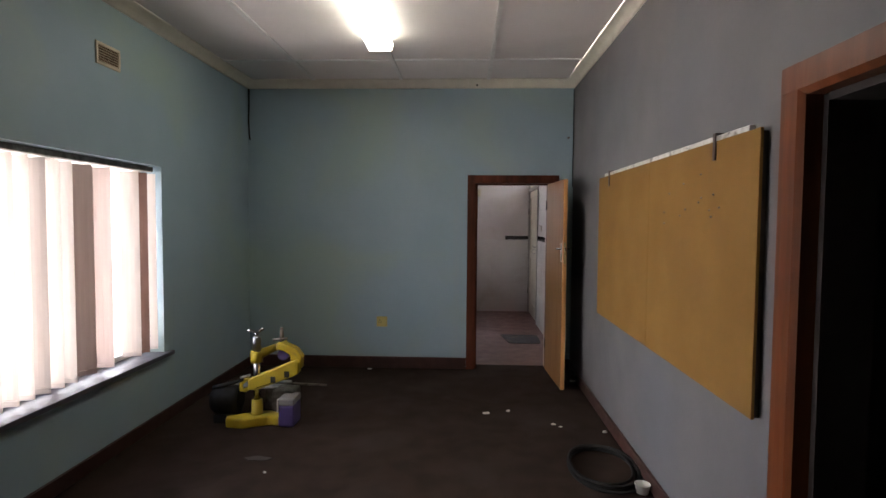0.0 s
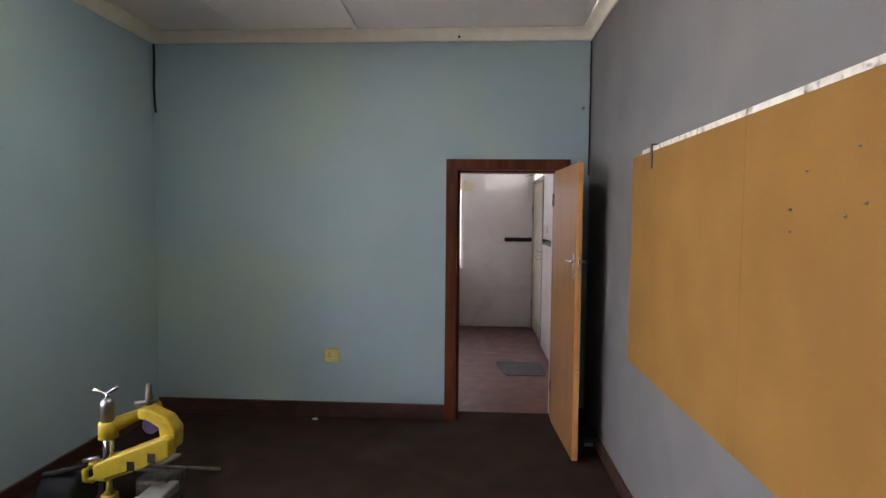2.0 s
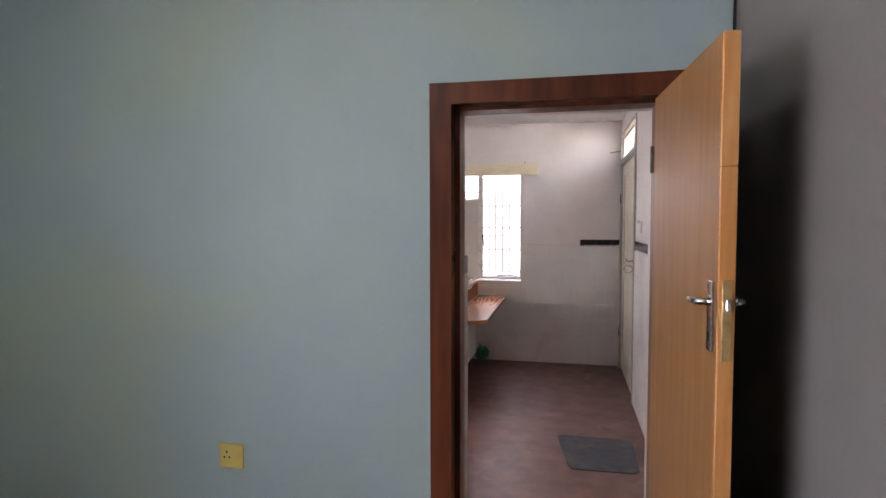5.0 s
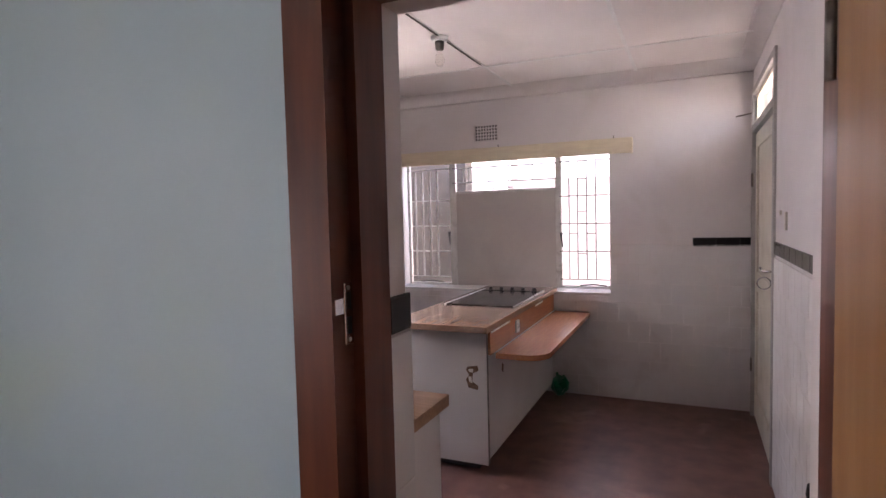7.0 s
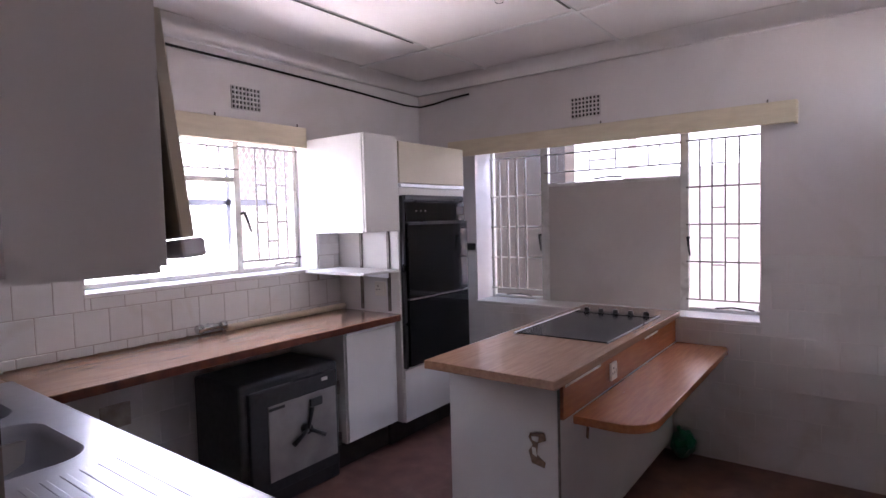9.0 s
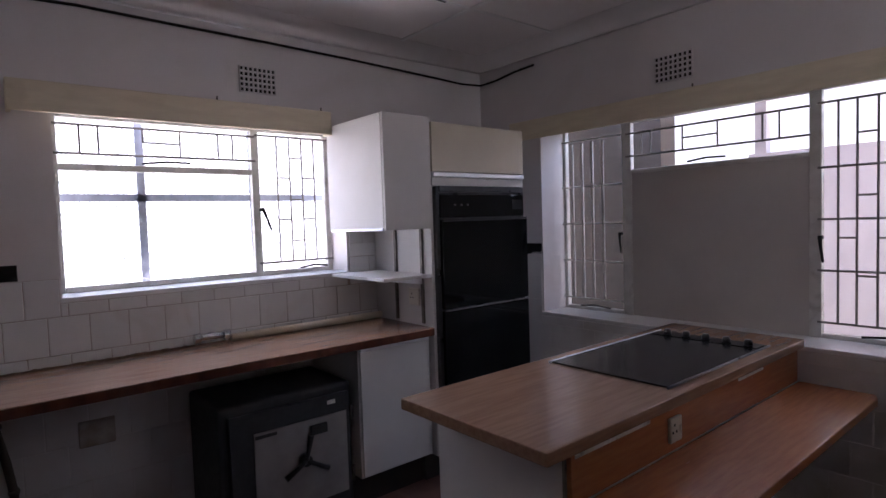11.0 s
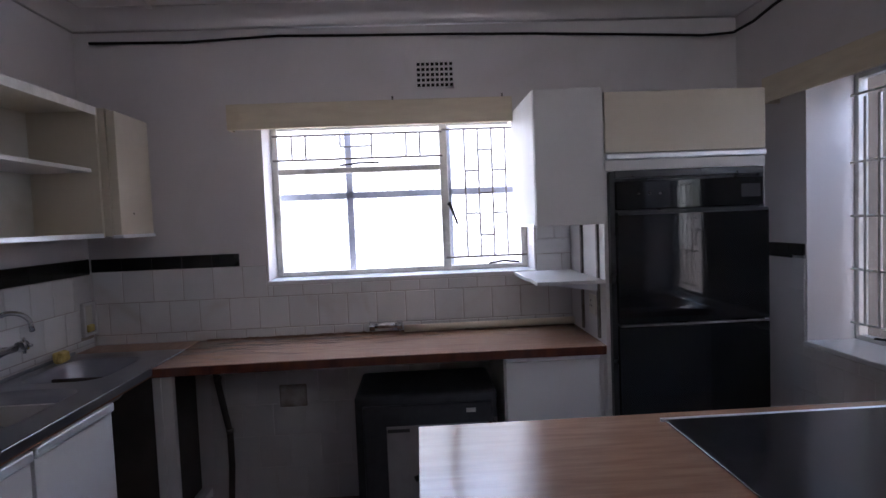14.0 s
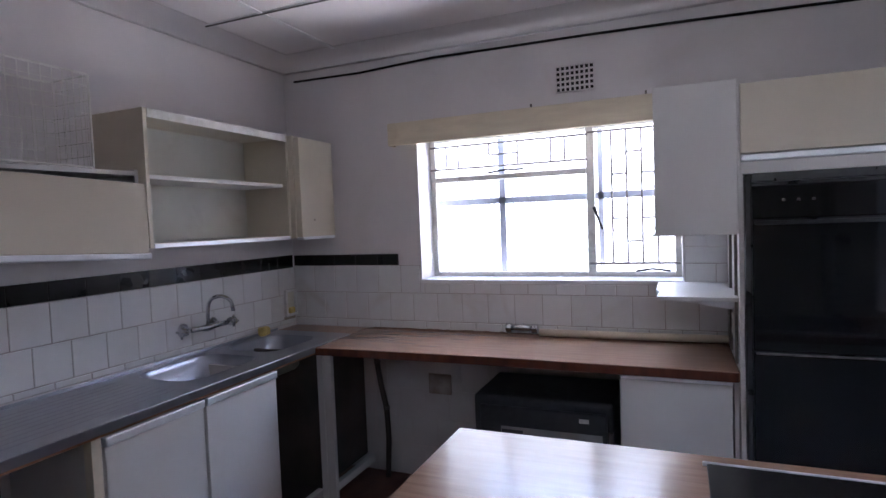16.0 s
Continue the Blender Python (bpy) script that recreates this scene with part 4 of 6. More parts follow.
# inner panels carry the shade inside the unit in their colour
part("floor_panel", bx(-1.985, -1.632, KY0 + 0.02, 7.33, 0.095, 0.111), SHADEDARK, ob_)
part("side_panel", bx(-2.005, -1.988, KY0 + 0.02, 7.37, 0.0, 0.892), SHADEDARK, ob_)
part("back_panel", bx(-1.985, -1.632, KY0 + 0.02, KY0 + 0.032, 0.112, 0.892), SHADEDARK, ob_)
part("return_rail", bx(-2.0, -1.97, 7.41, 7.46, 0.0, 0.892, bevel=0.002, seg=1), CABWHITE, ob_)
part("bottom_rail", bx(-2.50, -2.016, 7.375, 7.41, 0.07, 0.115, bevel=0.002, seg=1), CABWHITE, ob_)
part("inner_panel", bx(-2.50, -2.016, 7.34, 7.352, 0.116, 0.892), SHADEDARK, ob_)
wp = thing("waste_pipe", "dark flexible waste pipe under the corner of the worktop", "pipe", (-2.40, 7.52, 0))
part("pipe", tube(bmesh.new(), [(-2.40, 7.50, 0.892), (-2.41, 7.50, 0.75), (-2.40, 7.53, 0.60), (-2.42, 7.55, 0.45), (-2.45, 7.54, 0.25), (-2.46, 7.52, 0.0)], 0.017, 10), SHADEDARK, wp)
for z in (0.74, 0.45):
    part("clip", lathe([(0.020, 0.0), (0.022, 0.01), (0.020, 0.02)], (-2.41 if z > 0.5 else -2.42, 7.505 if z > 0.5 else 7.55, z), 12), DIRTYMETAL, wp)
oe = thing("end_base_unit", "open white base unit at the end of the sink run", "cupboard", (-0.4, 7.1, 0), "cupboards under the sink")
part("end_panel", bx(-0.165, -0.145, KY0 + 0.02, 7.36, 0, 0.892, bevel=0.001, seg=1), CABWHITE, oe)
part("post", bx(-0.698, -0.66, 7.33, 7.372, 0.0, 0.892, bevel=0.002, seg=1), CABCREAM, oe)
# floor and back coloured dark for the shade in here
part("floor_panel", bx(-0.66, -0.201, KY0 + 0.02, 7.33, 0.09, 0.106), SHADEDARK, oe)
part("back_panel", bx(-0.66, -0.201, KY0 + 0.02, KY0 + 0.03, 0.107, 0.892), SHADEDARK, oe)

# cupboard beside the oven
cu = thing("base_cupboard", "white laminate base cupboard beside the oven tower", "cupboard", (-2.2, 9.2, 0))
part("side_panel", bx(KX0 + 0.02, -2.0, 8.985, 9.003, 0.19, 0.892), CABWHITE, cu)
part("side_panel", bx(KX0 + 0.02, -2.0, 9.448, 9.465, 0.19, 0.892), CABWHITE, cu)
part("floor_panel", bx(KX0 + 0.02, -2.0, 9.004, 9.447, 0.19, 0.21), CABWHITE, cu)
part("top_rail", bx(-2.02, -2.0, 9.004, 9.447, 0.868, 0.892), CABWHITE, cu)
part("door", bx(-1.998, -1.98, 8.992, 9.44, 0.20, 0.866, bevel=0.002, seg=1), CABWHITE, cu)
part("handle_rail", bx(-1.998, -1.972, 8.99, 9.442, 0.868, 0.885, bevel=0.004), ALU, cu, "aluminium handle rail")
part("plinth", bx(-2.12, -2.10, 8.985, 9.465, 0.0, 0.189), PLINTH, cu)
part("plinth", bx(KX0 + 0.02, -2.12, 8.99, 9.005, 0.0, 0.189), PLINTH, cu)

# oven tower
tw = thing("oven_tower", "tall white cabinet housing a black double oven", "cabinet", (-2.2, 9.85, 0))
part("side_panel", bx(KX0 + 0.001, -1.952, 9.468, 9.486, 0.184, 2.10), CABWHITE, tw)
part("side_panel", bx(KX0 + 0.001, -1.952, 10.215, 10.233, 0.184, 2.10), CABWHITE, tw)
part("top_panel", bx(KX0 + 0.001, -1.952, 9.487, 10.214, 2.082, 2.10), CABWHITE, tw)
part("shelf", bx(KX0 + 0.001, -1.952, 9.487, 10.214, 1.755, 1.775), CABWHITE, tw)
part("shelf", bx(KX0 + 0.001, -1.952, 9.487, 10.214, 0.53, 0.55), CABWHITE, tw)
part("upper_flap", bx(-1.95, -1.932, 9.476, 10.228, 1.822, 2.098, bevel=0.002, seg=1), CABCREAM, tw)
part("handle_rail", bx(-1.95, -1.922, 9.476, 10.228, 1.790, 1.818, bevel=0.006), ALU, tw, "aluminium handle rail")
part("fascia", bx(-1.95, -1.938, 9.476, 10.228, 1.742, 1.788), CABWHITE, tw)
part("lower_panel", bx(-1.95, -1.932, 9.476, 10.228, 0.185, 0.545, bevel=0.002, seg=1), CABWHITE, tw)
part("plinth", bx(-2.10, -2.08, 9.47, 10.23, 0.0, 0.183), PLINTH, tw)
part("plinth_return", bx(KX0 + 0.02, -2.101, 9.47, 9.486, 0.0, 0.183), PLINTH, tw)
part("plinth_return", bx(KX0 + 0.02, -2.101, 10.214, 10.23, 0.0, 0.183), PLINTH, tw)
part("carcass_floor", bx(KX0 + 0.001, -1.952, 9.487, 10.214, 0.184, 0.20), CABWHITE, tw)
ov = thing("built_in_double_oven", "black glass built-in double oven with a slim control panel", "oven", (-2.2, 9.85, 0.56))
part("body", bx(-2.45, -1.952, 9.50, 10.20, 0.552, 1.735), BLACK, ov)
part("surround", bx(-1.951, -1.925, 9.488, 9.512, 0.552, 1.738, bevel=0.003), BLACK, ov)
part("surround", bx(-1.951, -1.925, 10.19, 10.214, 0.552, 1.738, bevel=0.003), BLACK, ov)
part("surround", bx(-1.951, -1.920, 9.512, 10.19, 1.705, 1.74, bevel=0.003), BLACK, ov)
cp = part("control_panel", bx(-1.951, -1.915, 9.513, 10.205, 1.560, 1.690, bevel=0.004), BLACKGLASS, ov)
part("clock_window", bx(-1.9155, -1.914, 10.10, 10.19, 1.60, 1.66), BLACK, cp)
for k in range(3):
    part("button", lathe([(0.006, -0.004), (0.006, 0.004), (0.004, 0.006)], (-1.913, 9.62 + 0.05 * k, 1.63)), DIRTYMETAL, cp)
d1 = part("upper_door", bx(-1.951, -1.905, 9.513, 10.225, 1.035, 1.548, bevel=0.005), BLACKGLASS, ov)
d2 = part("lower_door", bx(-1.951, -1.905, 9.513, 10.225, 0.565, 1.020, bevel=0.005), BLACKGLASS, ov)
part("door_trim", bx(-1.912, -1.900, 9.52, 10.22, 1.536, 1.552, bevel=0.003), BLACK, d1)
part("door_trim", bx(-1.908, -1.900, 9.52, 10.22, 1.022, 1.030, bevel=0.002, seg=1), DIRTYMETAL, d2, "thin metal trim")

# wall unit beside the oven and the shelf below it
wu = thing("wall_unit", "white laminate wall cupboard beside the window", "wall cupboard", (-2.2, 9.3, 1.5))
part("side_panel", bx(KX0 + 0.001, -1.955, 9.15, 9.168, 1.512, 2.122), CABWHITE, wu)
part("side_panel", bx(KX0 + 0.001, -1.955, 9.448, 9.466, 1.512, 2.122), CABWHITE, wu)
part("top_panel", bx(KX0 + 0.001, -1.955, 9.169, 9.447, 2.104, 2.122), CABWHITE, wu)
part("floor_panel", bx(KX0 + 0.001, -1.955, 9.169, 9.447, 1.512, 1.53), CABWHITE, wu)
part("door", bx(-1.953, -1.935, 9.152, 9.466, 1.500, 2.122, bevel=0.002, seg=1), CABWHITE, wu)
part("handle_rail", bx(KX0 + 0.02, -1.953, 9.14, 9.16, 1.496, 1.511, bevel=0.004), ALU, wu, "white edge rail")
ws = thing("small_shelf", "chipped white laminate shelf on metal wall strips", "shelf", (-2.2, 9.3, 1.22))
part("board", prism([(KX0 + 0.012, 9.14), (-2.2, 9.14), (-2.14, 9.155), (-1.97, 9.15), (-1.955, 9.466), (KX0 + 0.012, 9.466)], 2, 1.222, 1.240, 0.002), CABWHITE, ws)
for x in (-2.30, -2.04):
    part("wall_strip", bx(x - 0.011, x + 0.011, 9.456, 9.4675, 0.95, 1.50, bevel=0.001, seg=1), DIRTYMETAL, ws, "slotted metal shelf strip")
    part("bracket", prism([(9.456, 1.221), (9.456, 1.18), (9.44, 1.18), (9.25, 1.210), (9.25, 1.221)], 0, x - 0.003, x + 0.003), ALU, ws)


def socket(name, at, axis, w, h, m, label, n=1, sign=1):
    """A wall plate with pin holes and rockers; axis: the wall's normal."""
    o = thing(name, label, "socket", at)
    s = sign

    def pl(u0, u1, v0, v1, d0, d1):
        return bx(at[0] + s * d0, at[0] + s * d1, at[1] + u0, at[1] + u1, at[2] + v0, at[2] + v1) if axis == "x" else bx(at[0] + u0, at[0] + u1, at[1] + s * d0, at[1] + s * d1, at[2] + v0, at[2] + v1)
    p = pl(-w / 2, w / 2, -h / 2, h / 2, -0.001, 0.012)
    bmesh.ops.bevel(p, geom=p.edges[:], offset=0.004, segments=2, affect="EDGES", profile=0.5)
    part("plate", p, m, o)
    for k in range(n):
        u = -w * 0.18 + k * w * 0.3
        for du, dv in ((0, 0.018), (-0.012, -0.006), (0.012, -0.006)):
            part("pin_hole", pl(u + du - 0.0045, u + du + 0.0045, dv - 0.0045, dv + 0.0045, 0.0121, 0.0126), HOLE, o)
        part("rocker", pl(w * 0.24, w * 0.34, -0.012, 0.012, 0.0118, 0.016), m, o)
    return o


socket("wall_socket", (-2.12, 9.466, 1.10), "y", 0.10, 0.10, PLASTIC, "ivory plastic wall socket under the shelf", 1, -1)
socket("wall_socket", (KX1, 7.82, 1.245), "x", 0.085, 0.13, PLASTIC, "ivory plastic wall socket on the white tiles", 1, -1)
socket("light_switch", (KX1, 8.72, 1.52), "x", 0.045, 0.09, PLASTIC, "narrow ivory light switch by the side door", 0, -1)
socket("light_switch", (KX1, 8.90, 1.56), "x", 0.02, 0.025, PLASTIC, "small ivory screw cap on the wall", 0, -1)
socket("wall_socket", (-0.92, YF, 0.512), "y", 0.118, 0.112, OUTLET, "yellowed plastic socket low on the blue wall", 1, -1)

# safe under the worktop
sf = thing("steel_safe", "dark grey steel safe with a silver door plate and spoked handle", "safe", (-2.2, 8.6, 0))
part("body", bx(-2.47, -2.03, 8.27, 8.955, 0.0, 0.725, bevel=0.02, seg=3), SAFE, sf)
dr = part("door", bx(-2.03, -2.0, 8.31, 8.925, 0.10, 0.68, bevel=0.008), SAFE, sf)
part("door_plate", bx(-2.0, -1.996, 8.42, 8.905, 0.165, 0.585, bevel=0.001, seg=1), SAFEFACE, dr, "silver metal door plate")
hub = part("handle_hub", rod((-1.996, 8.66, 0.40), (-1.955, 8.66, 0.40), 0.028, 14), BLACK, dr)
for a in (80, 205, 330):
    ca, sa = math.cos(radians(a)), math.sin(radians(a))
    part("spoke", tube(bmesh.new(), [(-1.965, 8.66, 0.40), (-1.955, 8.66 + 0.05 * ca, 0.40 + 0.05 * sa), (-1.950, 8.66 + 0.125 * ca, 0.40 + 0.125 * sa)], [0.013, 0.011, 0.015], 8), BLACK, hub)
part("keypad", bx(-1.996, -1.982, 8.70, 8.79, 0.505, 0.555, bevel=0.004), BLACK, dr)
part("name_bar", bx(-1.996, -1.9945, 8.425, 8.53, 0.556, 0.572), BLACK, dr, "dark printed maker's bar")
part("badge", bx(-2.0, -1.998, 8.80, 8.845, 0.635, 0.655), PAPER, dr)
for z0 in (0.2, 0.52):
    part("hinge", rod((-2.01, 8.94, z0), (-2.01, 8.94, z0 + 0.08), 0.010), DIRTYMETAL, sf)

# square patch on the tiled wall below the worktop
bp_ = thing("blanking_plate", "old blanking plate on the tiles below the worktop", "wall plate", (KX0 + 0.01, 7.87, 0.6))
part("plate", bx(KX0 + 0.008, KX0 + 0.022, 7.80, 7.95, 0.54, 0.665, bevel=0.006), GROUT, bp_)

# island with hob and breakfast shelf
isl = thing("kitchen_island", "white laminate island unit with a woodgrain top", "kitchen island", (-0.75, 9.5, 0))
part("top", bx(-1.040, -0.392, 8.582, KY1 - 0.012, 0.895, TOP, bevel=0.004), WORKTOP_Y, isl)
part("front_panel", bx(-0.985, -0.44, 8.70, 8.72, 0.055, 0.894, bevel=0.001, seg=1), CABWHITE, isl)
part("side_panel", bx(-0.458, -0.44, 8.7205, KY1 - 0.012, 0.085, 0.894), CABWHITE, isl)
part("back_side_panel", bx(-0.97, -0.955, 8.7205, KY1 - 0.012, 0.10, 0.894), CABWHITE, isl)
part("floor_panel", bx(-0.954, -0.459, 8.7205, KY1 - 0.012, 0.10, 0.12), CABWHITE, isl)
part("plinth", bx(-0.90, -0.52, 8.76, KY1 - 0.012, 0.0, 0.099), PLINTH, isl)
part("edge_strip", bx(-0.4395, -0.433, 8.70, 8.712, 0.06, 0.89), DIRTYMETAL, isl, "thin metal corner strip")
part("back_board", bx(-0.4395, -0.418, 8.715, KY1 - 0.02, 0.735, 0.893, bevel=0.002, seg=1), FLAPWOOD, isl, "reddish woodgrain backing board")
for y0, y1 in ((8.73, 9.12), (9.78, 10.02)):
    part("pale_strip", bx(-0.4178, -0.416, y0, y1, 0.868, 0.880), RAILWHITE, isl)
for z0 in (0.30, 0.55, 0.80):
    part("hinge", bx(-0.995, -0.971, 8.722, 8.765, z0, z0 + 0.03, bevel=0.003), DIRTYMETAL, isl)
part("torn_patch", prism([(-0.565, 0.66), (-0.50, 0.67), (-0.492, 0.64), (-0.53, 0.62), (-0.535, 0.57), (-0.495, 0.545), (-0.50, 0.52), (-0.56, 0.53), (-0.575, 0.58), (-0.555, 0.61), (-0.575, 0.64)], 1, 8.6985, 8.7005), GRIME, isl, "torn brown patch in the laminate")
part("torn_patch", prism([(-0.56, 0.645), (-0.525, 0.65), (-0.53, 0.625), (-0.555, 0.63)], 1, 8.697, 8.6988), PAPER, isl)
part("torn_patch", prism([(-0.56, 0.60), (-0.54, 0.60), (-0.535, 0.56), (-0.555, 0.57)], 1, 8.697, 8.6988), PAPER, isl)
part("side_mark", prism([(9.0, 0.62), (9.03, 0.60), (9.02, 0.55), (8.99, 0.57)], 0, -0.4405, -0.4385), GRIME, isl)
bs = thing("breakfast_shelf", "glossy woodgrain breakfast shelf with rounded corners on the island", "shelf", (-0.25, 9.6, 0.7))
out = [(-0.417, 8.80), (-0.24, 8.80)] + [(-0.24 + 0.14 * math.sin(radians(a)), 8.94 - 0.14 * math.cos(radians(a))) for a in range(15, 91, 15)] + [(-0.10, 10.38), (-0.12, KY1 - 0.012), (-0.417, KY1 - 0.012)]
part("board", prism(out, 2, 0.695, 0.733, 0.005), FLAPWOOD, bs)
socket("wall_socket", (-0.4175, 9.27, 0.812), "x", 0.075, 0.085, PLASTIC, "ivory socket on the island's wooden backing board", 1, 1)
HX, HY = 0.042, -0.03
hob = thing("ceramic_hob", "black glass hob with five small knobs set in the island top", "hob", (-0.75, 9.75, TOP))
part("glass", bx(-1.005, -0.495, 9.33, 10.20, TOP + 0.0005, TOP + 0.008, bevel=0.002, seg=1), HOBGLASS, hob)
part("trim", bx(-1.015, -1.006, 9.32, 10.21, TOP, TOP + 0.010, bevel=0.002, seg=1), ALU, hob, "thin aluminium trim")
part("trim", bx(-0.494, -0.487, 9.32, 10.21, TOP, TOP + 0.009, bevel=0.002, seg=1), BLACK, hob)
part("knob_strip", bx(-1.0, -0.50, 10.09, 10.17, TOP + 0.0085, TOP + 0.011, bevel=0.001, seg=1), HOBGLASS, hob)
for k in range(5):
    part("knob", lathe([(0.019, 0), (0.018, 0.012), (0.014, 0.022), (0.010, 0.024)], (-0.93 + 0.095 * k, 10.13, TOP + 0.013), 14), BLACK, hob)

for piece in hob.children:
    piece.location.x += HX
    piece.location.y += HY

# wall cupboards over the sink
FY = 7.13
su = thing("open_wall_unit", "cream open wall cupboard with one inner shelf", "wall cupboard", (-1.6, 7.0, 1.53))
part("side_panel", bx(-1.166, -1.148, KY0 + 0.001, FY, 1.53, 2.138), CABCREAM, su)
part("side_panel", bx(-2.118, -2.10, KY0 + 0.001, FY, 1.53, 2.138), CABCREAM, su)
part("top_panel", bx(-2.0995, -1.1665, KY0 + 0.001, FY, 2.118, 2.138), CABCREAM, su)
part("floor_panel", bx(-2.0995, -1.1665, KY0 + 0.001, FY, 1.53, 1.55), CABCREAM, su)
part("back_panel", bx(-2.0995, -1.1665, KY0 + 0.001, KY0 + 0.01, 1.551, 2.117), CABIN, su)
part("inner_shelf", bx(-2.098, -1.168, KY0 + 0.012, FY - 0.03, 1.835, 1.853, bevel=0.001, seg=1), CABWHITE, su)
part("front_track", bx(-2.0995, -1.1665, FY + 0.0005, FY + 0.006, 2.098, 2.136, bevel=0.001, seg=1), WIRE, su, "white sliding door track")
part("front_track", bx(-2.0995, -1.1665, FY + 0.0005, FY + 0.006, 1.528, 1.548, bevel=0.001, seg=1), ALU, su)
part("cable_hole", rod((-1.33, KY0 + 0.0105, 1.872), (-1.33, KY0 + 0.016, 1.872), 0.016), HOLE, su)
sd = thing("corner_wall_unit", "cream wall cupboard with its door shut in the corner", "wall cupboard", (-2.3, 7.0, 1.53))
part("side_panel", bx(-2.14, -2.122, KY0 + 0.001, 7.16, 1.535, 2.135), CABCREAM, sd)
part("carcass", bx(-2.531, -2.141, KY0 + 0.001, 7.16, 1.535, 2.135), CABCREAM, sd)
part("door", bx(-2.45, -2.124, 7.165, 7.205, 1.54, 2.122, bevel=0.002, seg=1), CABCREAM, sd)
part("handle_rail", bx(-2.455, -2.124, 7.163, 7.212, 1.522, 1.539, bevel=0.004), ALU, sd, "aluminium handle rail")
part("screw_hole", rod((-2.25, 7.2045, 1.64), (-2.25, 7.2065, 1.64), 0.005), HOLE, sd)
fu = thing("flap_wall_unit", "low cream wall cupboard with its flap door hanging loose", "wall cupboard", (-0.75, 7.0, 1.5))
part("end_panel", bx(-0.188, -0.17, KY0 + 0.001, 6.985, 1.525, 1.865), CABWHITE, fu)
part("end_panel", bx(-1.145, -1.128, KY0 + 0.001, 7.085, 1.50, 1.872), CABWHITE, fu)
FRONT = [(-1.1275, KY0 + 0.001), (-0.1885, KY0 + 0.001), (-0.1885, 6.985), (-1.1275, 7.085)]
part("top_panel", prism(FRONT, 2, 1.847, 1.865), CABWHITE, fu)
part("floor_panel", prism(FRONT, 2, 1.515, 1.533), CABWHITE, fu)
part("back_panel", bx(-1.1275, -0.1885, KY0 + 0.001, KY0 + 0.01, 1.534, 1.846), CABIN, fu)
FM = Matrix.Translation((-1.155, 7.10, 1.803)) @ Matrix.Rotation(radians(-6.8), 4, "Z") @ Matrix.Rotation(radians(4.5), 4, "X") @ Matrix.Rotation(radians(-3), 4, "Y")
bm = bx(0.0, 0.985, 0.0, 0.018, -0.295, 0.005, bevel=0.002, seg=1)
bm.transform(FM)
fl = part("flap_door", bm, CABCREAM, fu, "loose cream flap door tilted outwards")
bm = bx(-0.004, 0.989, -0.004, 0.03, -0.322, -0.297, bevel=0.005)
bm.transform(FM)
part("handle_rail", bm, ALU, fl, "aluminium handle rail")

# wire basket
wb = thing("wire_basket", "white plastic-coated wire basket on top of the wall cupboard", "basket", (-0.7, 6.98, 1.872))
bx0, bx1, by0, by1, bz0, bz1 = -0.965, -0.50, 6.83, 7.07, 1.867, 2.24
bm = bmesh.new()
tube(bm, [(x, y, bz1) for x, y in rounded(bx0 + 0.0, bx1, by0, by1, 0.03)], 0.005, 6, True)
part("rim", bm, WIRE, wb)
bm = bmesh.new()
tube(bm, [(x, y, bz0 + 0.004) for x, y in rounded(bx0 - 0.0, bx1, by0, by1, 0.03)], 0.004, 6, True)
part("base_ring", bm, WIRE, wb)
for x in np.linspace(bx0 + 0.03, bx1 - 0.03, 11):
    part("wire", tube(bmesh.new(), [(x, by1, bz1), (x, by1, bz0 + 0.004), (x, by0, bz0 + 0.004), (x, by0, bz1)], 0.0017, 4), WIRE, wb)
for y in np.linspace(by0 + 0.03, by1 - 0.03, 6):
    part("wire", tube(bmesh.new(), [(bx0, y, bz1), (bx0, y, bz0 + 0.004), (bx1, y, bz0 + 0.004), (bx1, y, bz1)], 0.0017, 4), WIRE, wb)
for z in np.linspace(bz0 + 0.05, bz1 - 0.045, 6):
    part("wire", tube(bmesh.new(), [(x, y, z) for x, y in rounded(bx0, bx1, by0, by1, 0.03, 3)], 0.0015, 4, True), WIRE, wb)
for x in (bx0 + 0.005, bx1 - 0.005):
    part("corner_wire", rod((x, by1 - 0.005, bz0 + 0.004), (x, by1 - 0.005, bz1), 0.005, 6), WIRE, wb)

# taps
tp = thing("sink_mixer_tap", "chrome wall-mounted mixer tap with a swan-neck spout", "tap", (-1.75, KY0, 1.08))
YT = 6.90
part("body", tube(bmesh.new(), [(-1.545, YT, 1.085), (-1.60, YT, 1.082), (-1.67, YT, 1.078), (-1.74, YT, 1.080), (-1.80, YT, 1.082)], [0.016, 0.014, 0.020, 0.014, 0.016], 12), CHROME, tp)
for x in (-1.57, -1.775):
    part("wall_leg", tube(bmesh.new(), [(x, KY0 + 0.004, 1.083), (x, YT, 1.083)], 0.012, 10), CHROME, tp)
    part("rosette", rod((x, KY0 + 0.008, 1.083), (x, KY0 + 0.02, 1.083), 0.03, 16), CHROME, tp)
for x, s in ((-1.52, 1), (-1.825, -1)):
    hd = part("tap_head", rod((x, YT, 1.083), (x + s * 0.035, YT, 1.083), 0.024, 8), CHROME, tp)
    for a in (0, 90):
        part("cross_arm", rod((x + s * 0.03, YT - 0.034 * math.cos(radians(a)), 1.083 - 0.034 * math.sin(radians(a))), (x + s * 0.03, YT + 0.034 * math.cos(radians(a)), 1.083 + 0.034 * math.sin(radians(a))), 0.007, 8), CHROME, hd)
